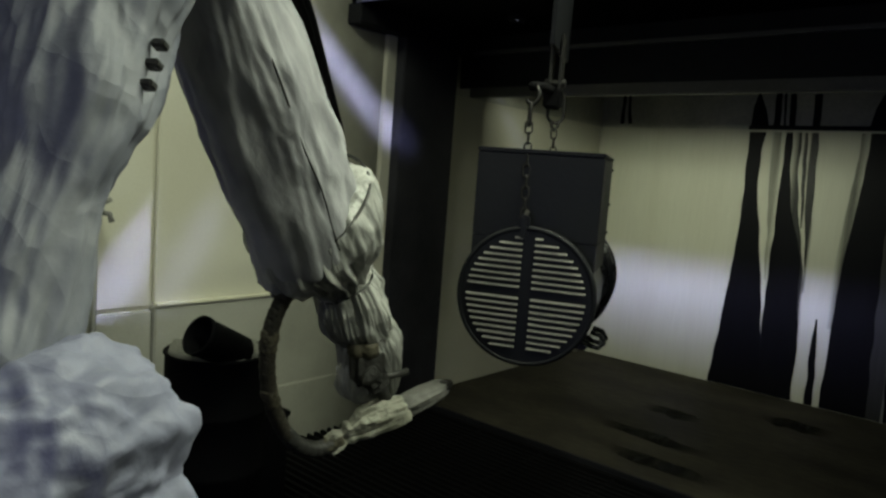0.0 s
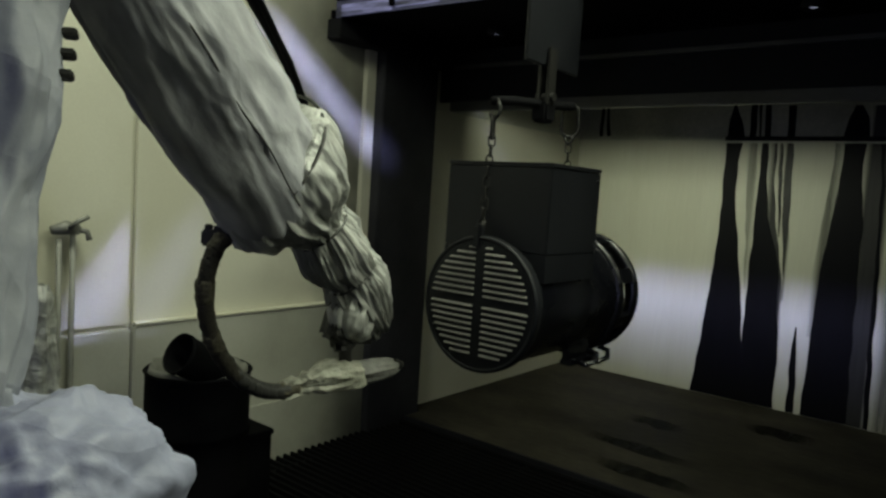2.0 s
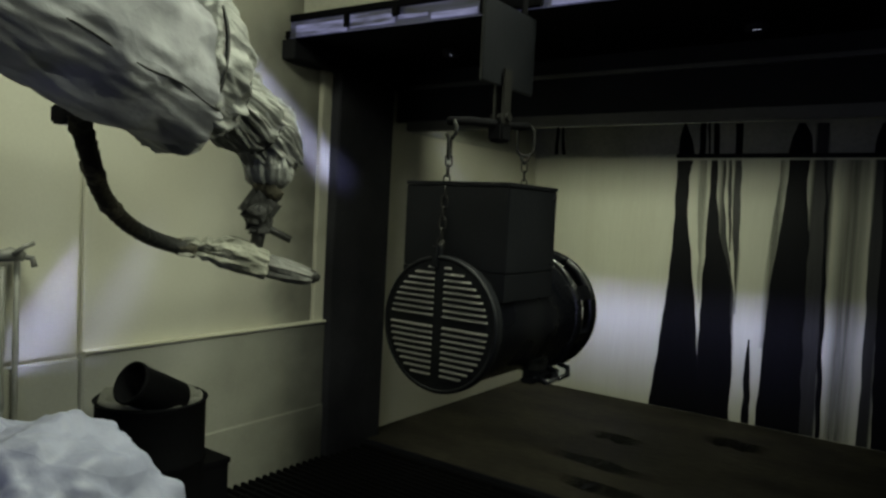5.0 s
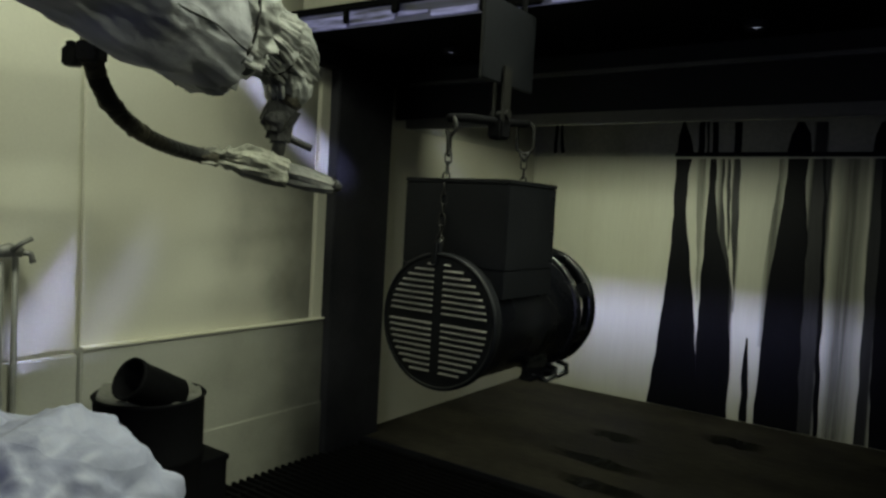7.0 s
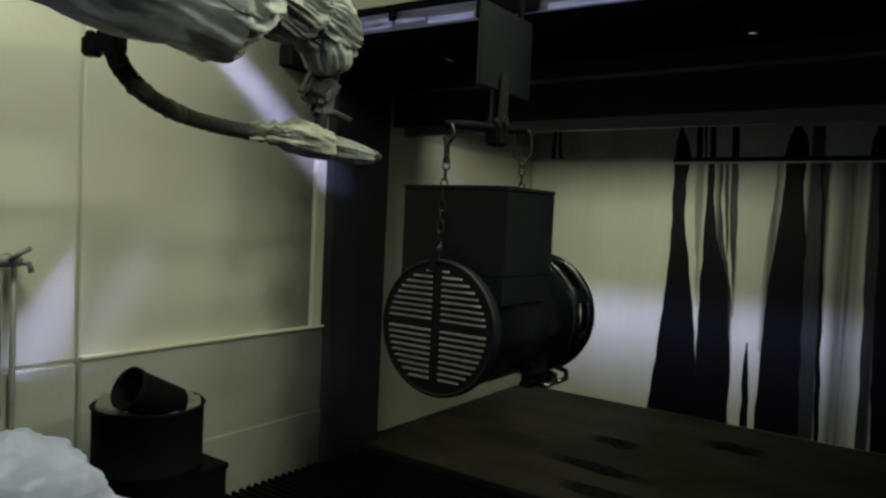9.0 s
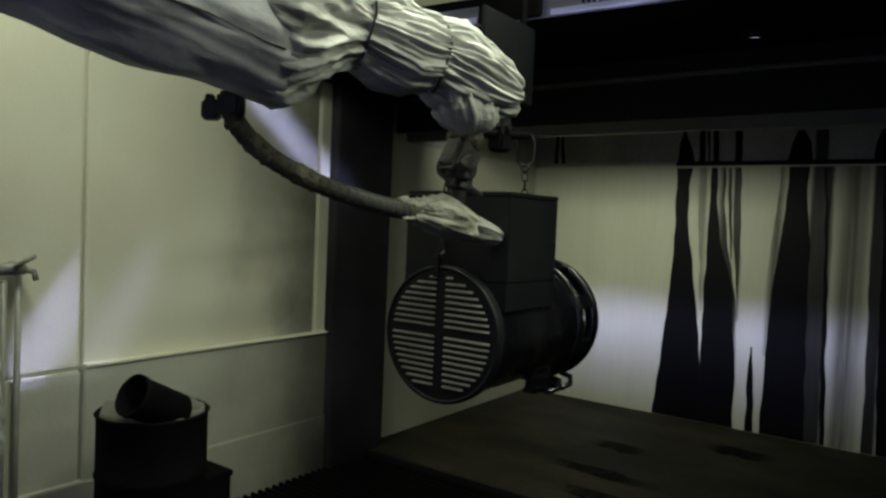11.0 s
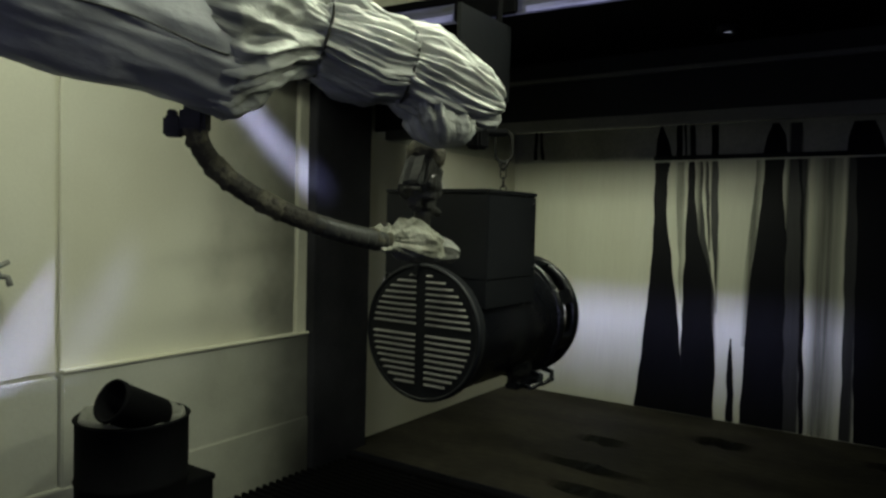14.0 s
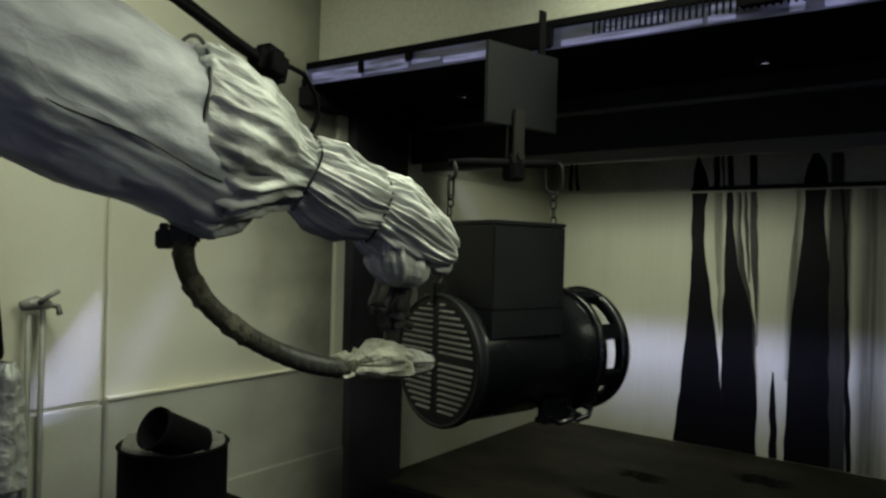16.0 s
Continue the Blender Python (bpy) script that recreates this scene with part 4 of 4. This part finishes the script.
FOREARM_ROWS = [
    (0, -0.465, 0.964, 1.309, 45.6, 117.1), (0.5, -0.420, 0.968, 1.289, 44.7, 114.9), (1, -0.307, 0.940, 1.316, 44.8, 114), (1.5, -0.374, 0.874, 1.407, 38.5, 114.9),
    (2, -0.485, 0.884, 1.511, 34.1, 114.6), (2.5, -0.414, 0.804, 1.611, 26.4, 110.8), (3, -0.285, 0.749, 1.753, 16.3, 106.4),
    (3.5, -0.372, 0.745, 1.784, 12.6, 111), (4, -0.474, 0.693, 1.824, 7, 117.7), (6.5, -0.449, 0.679, 1.982, -0.1, 123.4), (7, -0.405, 0.721, 2.039, -2.2, 122.8),
    (7.5, -0.393, 0.720, 2.050, -2.7, 123.8), (8, -0.412, 0.684, 2.066, -3.5, 124.2), (8.5, -0.408, 0.677, 2.107, -5, 123), (9, -0.335, 0.678, 2.143, -8.1, 116.2),
    (11.5, -0.113, 0.692, 2.012, 2.7, 90.8), (12, -0.161, 0.635, 1.995, -1.2, 102.4), (12.5, -0.193, 0.615, 1.943, 1.1, 103.1),
    (13, -0.141, 0.661, 1.999, 2.9, 90.4), (13.5, -0.066, 0.655, 2.116, -5, 88.8), (14, -0.092, 0.592, 1.988, 2.4, 89.4), (14.5, -0.087, 0.467, 1.924, 1.6, 95.8),
    (15, -0.098, 0.353, 1.8, 5.1, 104.7), (15.5, -0.103, 0.393, 1.811, 5.7, 105.2), (16, -0.245, 0.562, 1.774, 13, 95.8),
]
WRIST_ROWS = [
    (0, -0.456, 0.971, 1.311, 51.2, 101.3), (0.5, -0.394, 0.989, 1.287, 50.5, 98.2), (1, -0.287, 0.957, 1.318, 48.7, 93.7), (1.5, -0.354, 0.890, 1.399, 46.1, 102.7),
    (2, -0.476, 0.891, 1.516, 39.1, 99), (2.5, -0.414, 0.804, 1.611, 31, 93.8), (3, -0.285, 0.749, 1.753, 20.7, 88.9), (3.5, -0.372, 0.745, 1.784, 18.4, 97.2),
    (4, -0.474, 0.693, 1.824, 14.8, 107.3), (6.5, -0.449, 0.679, 1.982, 3.2, 115.9), (7, -0.405, 0.721, 2.039, -1.7, 116.4),
    (7.5, -0.393, 0.720, 2.050, -2.4, 118), (8, -0.412, 0.684, 2.066, -3.4, 119.2), (8.5, -0.408, 0.677, 2.107, -5.3, 115.6),
    (9, -0.335, 0.678, 2.143, -4.4, 104.6), (11.5, -0.113, 0.692, 2.012, 5.5, 66.2), (12, -0.161, 0.635, 1.995, 5.3, 80.7), (12.5, -0.193, 0.615, 1.943, 7.5, 80.8),
    (13, -0.141, 0.661, 1.999, 5.6, 64.9), (13.5, -0.066, 0.655, 2.116, 2.3, 64.4), (14, -0.092, 0.592, 1.988, 6.5, 62.9), (14.5, -0.087, 0.467, 1.924, 8.1, 68.4),
    (15, -0.098, 0.353, 1.8, 13.2, 78.7), (15.5, -0.103, 0.393, 1.811, 12.6, 80.9), (16, -0.245, 0.562, 1.774, 16.3, 72.7),
]
GUN_ROWS = [
    (0, -0.495, 1.16, 0.505, -26.4, 62.1), (0.5, -0.394, 1.219, 0.467, -28.4, 46.4), (1, -0.249, 1.204, 0.51, -29.1, 44.3), (1.5, -0.406, 1.14, 0.577, -12.9, 84.5),
    (2, -0.617, 1.11, 0.749, -6.5, 76.6), (2.5, -0.548, 1.063, 0.881, -5.4, 41.2), (3, -0.394, 1.101, 1.104, 1.1, 35.9), (3.5, -0.581, 1.099, 1.148, 10.4, 47.5),
    (4, -0.812, 1.035, 1.222, 10.6, 57), (6.5, -0.913, 1.058, 1.528, 9.7, 45.4), (7, -0.89, 1.125, 1.652, 8.4, 44.4), (7.5, -0.864, 1.133, 1.696, 8.4, 44.6),
    (8, -0.925, 1.058, 1.718, 14.1, 45.8), (8.5, -0.891, 1.085, 1.772, 14.3, 46.2), (9, -0.688, 1.171, 1.773, 4.3, 64), (11.5, 0.04, 1.152, 1.502, 7.9, 94.7),
    (12, -0.194, 1.124, 1.498, 0.6, 114.2), (12.5, -0.22, 1.084, 1.428, 0.8, 112.7), (13, 0.008, 1.086, 1.47, 4.6, 93.2), (13.5, 0.111, 1.155, 1.652, 0.4, 96),
    (14, 0.111, 1.023, 1.448, 4.4, 96.9), (14.5, 0.05, 0.892, 1.408, 4.7, 105.9), (15, -0.031, 0.763, 1.232, 0.7, 109.9), (15.5, -0.035, 0.847, 1.251, -1.8, 108.2),
    (16, -0.091, 0.939, 1.163, 3.5, 95.6),
]
LOWER_ARM_ROWS = [
    (0, 0.165, -0.163, 1.136, -66.5, 120.8), (0.5, 0.153, -0.15, 1.126, -66.7, 119.3), (1, 0.159, -0.138, 1.144, -67.2, 121.4),
    (1.5, 0.148, -0.155, 1.159, -68.6, 127.8), (2, 0.14, -0.184, 1.161, -70.1, 145.3), (2.5, 0.132, -0.202, 1.176, -70.2, 157.5),
    (3, 0.119, -0.252, 1.19, -70.1, 171.6), (3.5, 0.106, -0.293, 1.217, -68.6, 182.9), (4, 0.089, -0.324, 1.23, -66.6, 190.7),
    (6.5, 0.083, -0.375, 1.235, -63.4, 199), (16, 0.076, -0.425, 1.309, -65.6, 206.4),
]
SHOULDER_ROWS = [
    (0, 0.234, -0.122, 0.987), (0.5, 0.202, -0.171, 0.979), (1, 0.206, -0.214, 0.969), (1.5, 0.225, -0.151, 0.962), (2, 0.25, -0.111, 0.938),
    (2.5, 0.243, -0.132, 0.941), (3, 0.223, -0.189, 0.947), (3.5, 0.236, -0.145, 0.951), (4, 0.255, -0.072, 0.946), (6.5, 0.264, -0.049, 0.945),
    (7, 0.258, -0.05, 0.944), (8, 0.259, -0.06, 0.964), (8.5, 0.258, -0.062, 0.945), (9, 0.241, -0.115, 0.932), (11.5, 0.225, -0.244, 0.899),
    (16, 0.211, -0.276, 0.946),
]
HOSE_ROWS = [
    (0, -0.478, 0.93, 1.103), (0.5, -0.371, 0.995, 1.07), (1, -0.255, 0.972, 1.096), (1.5, -0.35, 0.884, 1.175), (2, -0.564, 0.789, 1.322),
    (2.5, -0.507, 0.704, 1.393), (3, -0.392, 0.658, 1.558), (3.5, -0.506, 0.608, 1.591), (4, -0.612, 0.535, 1.649), (6.5, -0.593, 0.491, 1.828),
    (7, -0.577, 0.512, 1.878), (7.5, -0.553, 0.512, 1.889), (8, -0.590, 0.453, 1.902), (8.5, -0.577, 0.475, 1.930), (9, -0.506, 0.533, 1.929),
    (11.5, -0.196, 0.698, 1.775), (12, -0.268, 0.595, 1.777), (12.5, -0.298, 0.566, 1.716), (13, -0.221, 0.665, 1.765), (13.5, -0.155, 0.677, 1.882),
    (14, -0.157, 0.619, 1.738), (14.5, -0.149, 0.482, 1.696), (15, -0.146, 0.359, 1.552), (15.5, -0.149, 0.405, 1.567), (16, -0.296, 0.553, 1.533),
]


def glide(rows, t):
    """A row of values between two keyed rows, eased in the way of the keys."""
    ts = [r[0] for r in rows]
    return [float(np.interp(t, ts, [r[k] for r in rows])) for k in range(1, len(rows[0]))]


def aimed(v):
    x, y, z, ry, rz = v
    return pose(x, y, z, 0, ry, rz)


HOSE_BOW = [(0, 1.25, -0.2), (2.5, 1.2, -0.15), (4, 1.0, 0.0), (7.5, 0.8, 0.25), (9, 0.8, 0.25), (12.5, 0.9, 0.2), (15, 1.05, 0.1), (16, 1.1, 0.1)]


def hose_point(p0, p1, d0, d1, s):
    return p0 * (2 * s ** 3 - 3 * s ** 2 + 1) + d0 * (s ** 3 - 2 * s ** 2 + s) + p1 * (3 * s ** 2 - 2 * s ** 3) + d1 * (s ** 3 - s ** 2)


def motions():
    turn = [(0, 23, -0.03), (0.3, 18, -0.025), (0.6, 11.5, -0.015), (0.9, 5.5, -0.008), (1.2, 2, 0), (1.5, 0, 0), (2, 0, 0), (4, 0, 0), (7, 0, 0), (10, 0, 0), (12, 0, 0), (13, 0, 0), (14, 0, 0), (14.4, 0, 0), (15, -3, 0), (15.5, -8.5, 0), (16, -15, 0)]
    for ob in (hanger, generator):
        walk(ob, [(t, pose(AX + d, AY + d * 0.85, 0, 0, 0, a)) for t, a, d in turn])
    walk(forearm, [(r[0], aimed(r[1:])) for r in FOREARM_ROWS])
    walk(wrist, [(r[0], aimed(r[1:])) for r in WRIST_ROWS])
    walk(gun, [(r[0], aimed(r[1:])) for r in GUN_ROWS])
    walk(lower_arm, [(r[0], aimed(r[1:])) for r in LOWER_ARM_ROWS])
    walk(shoulder, [(t, pose(x, y, z)) for t, x, y, z in SHOULDER_ROWS])
    # the hose hangs in a bow between the clamp and the gun's rear end
    times = [r[0] for r in FOREARM_ROWS]
    paths = []
    for t in times:
        a, g = aimed(glide(WRIST_ROWS, t)), aimed(glide(GUN_ROWS, t))
        p0, p1 = Vector(glide(HOSE_ROWS, t)), g @ Vector((0.0, 0, 0))
        bow, lean = glide(HOSE_BOW, t)
        reach = bow * (p1 - p0).length
        u0 = (a.to_3x3() @ Vector((lean, 0, -1))).normalized()
        u1 = (g.to_3x3() @ Vector((1, 0, 0))).normalized()
        paths.append((p0, p1, u0 * reach, u1 * reach * 0.9))
    walk(clamp, [(t, Matrix.Translation(p[0])) for t, p in zip(times, paths)])
    for i, ob in enumerate(hose):
        s = i / (HOSE_PIECES - 1)
        rows = []
        for t, (p0, p1, d0, d1) in zip(times, paths):
            p = hose_point(p0, p1, d0, d1, s)
            v = p0 * (6 * s * s - 6 * s) + d0 * (3 * s * s - 4 * s + 1) + p1 * (6 * s - 6 * s * s) + d1 * (3 * s * s - 2 * s)
            rows.append((t, Matrix.Translation(p) @ v.to_track_quat("X", "Z").to_matrix().to_4x4()))
        walk(ob, rows)


motions()
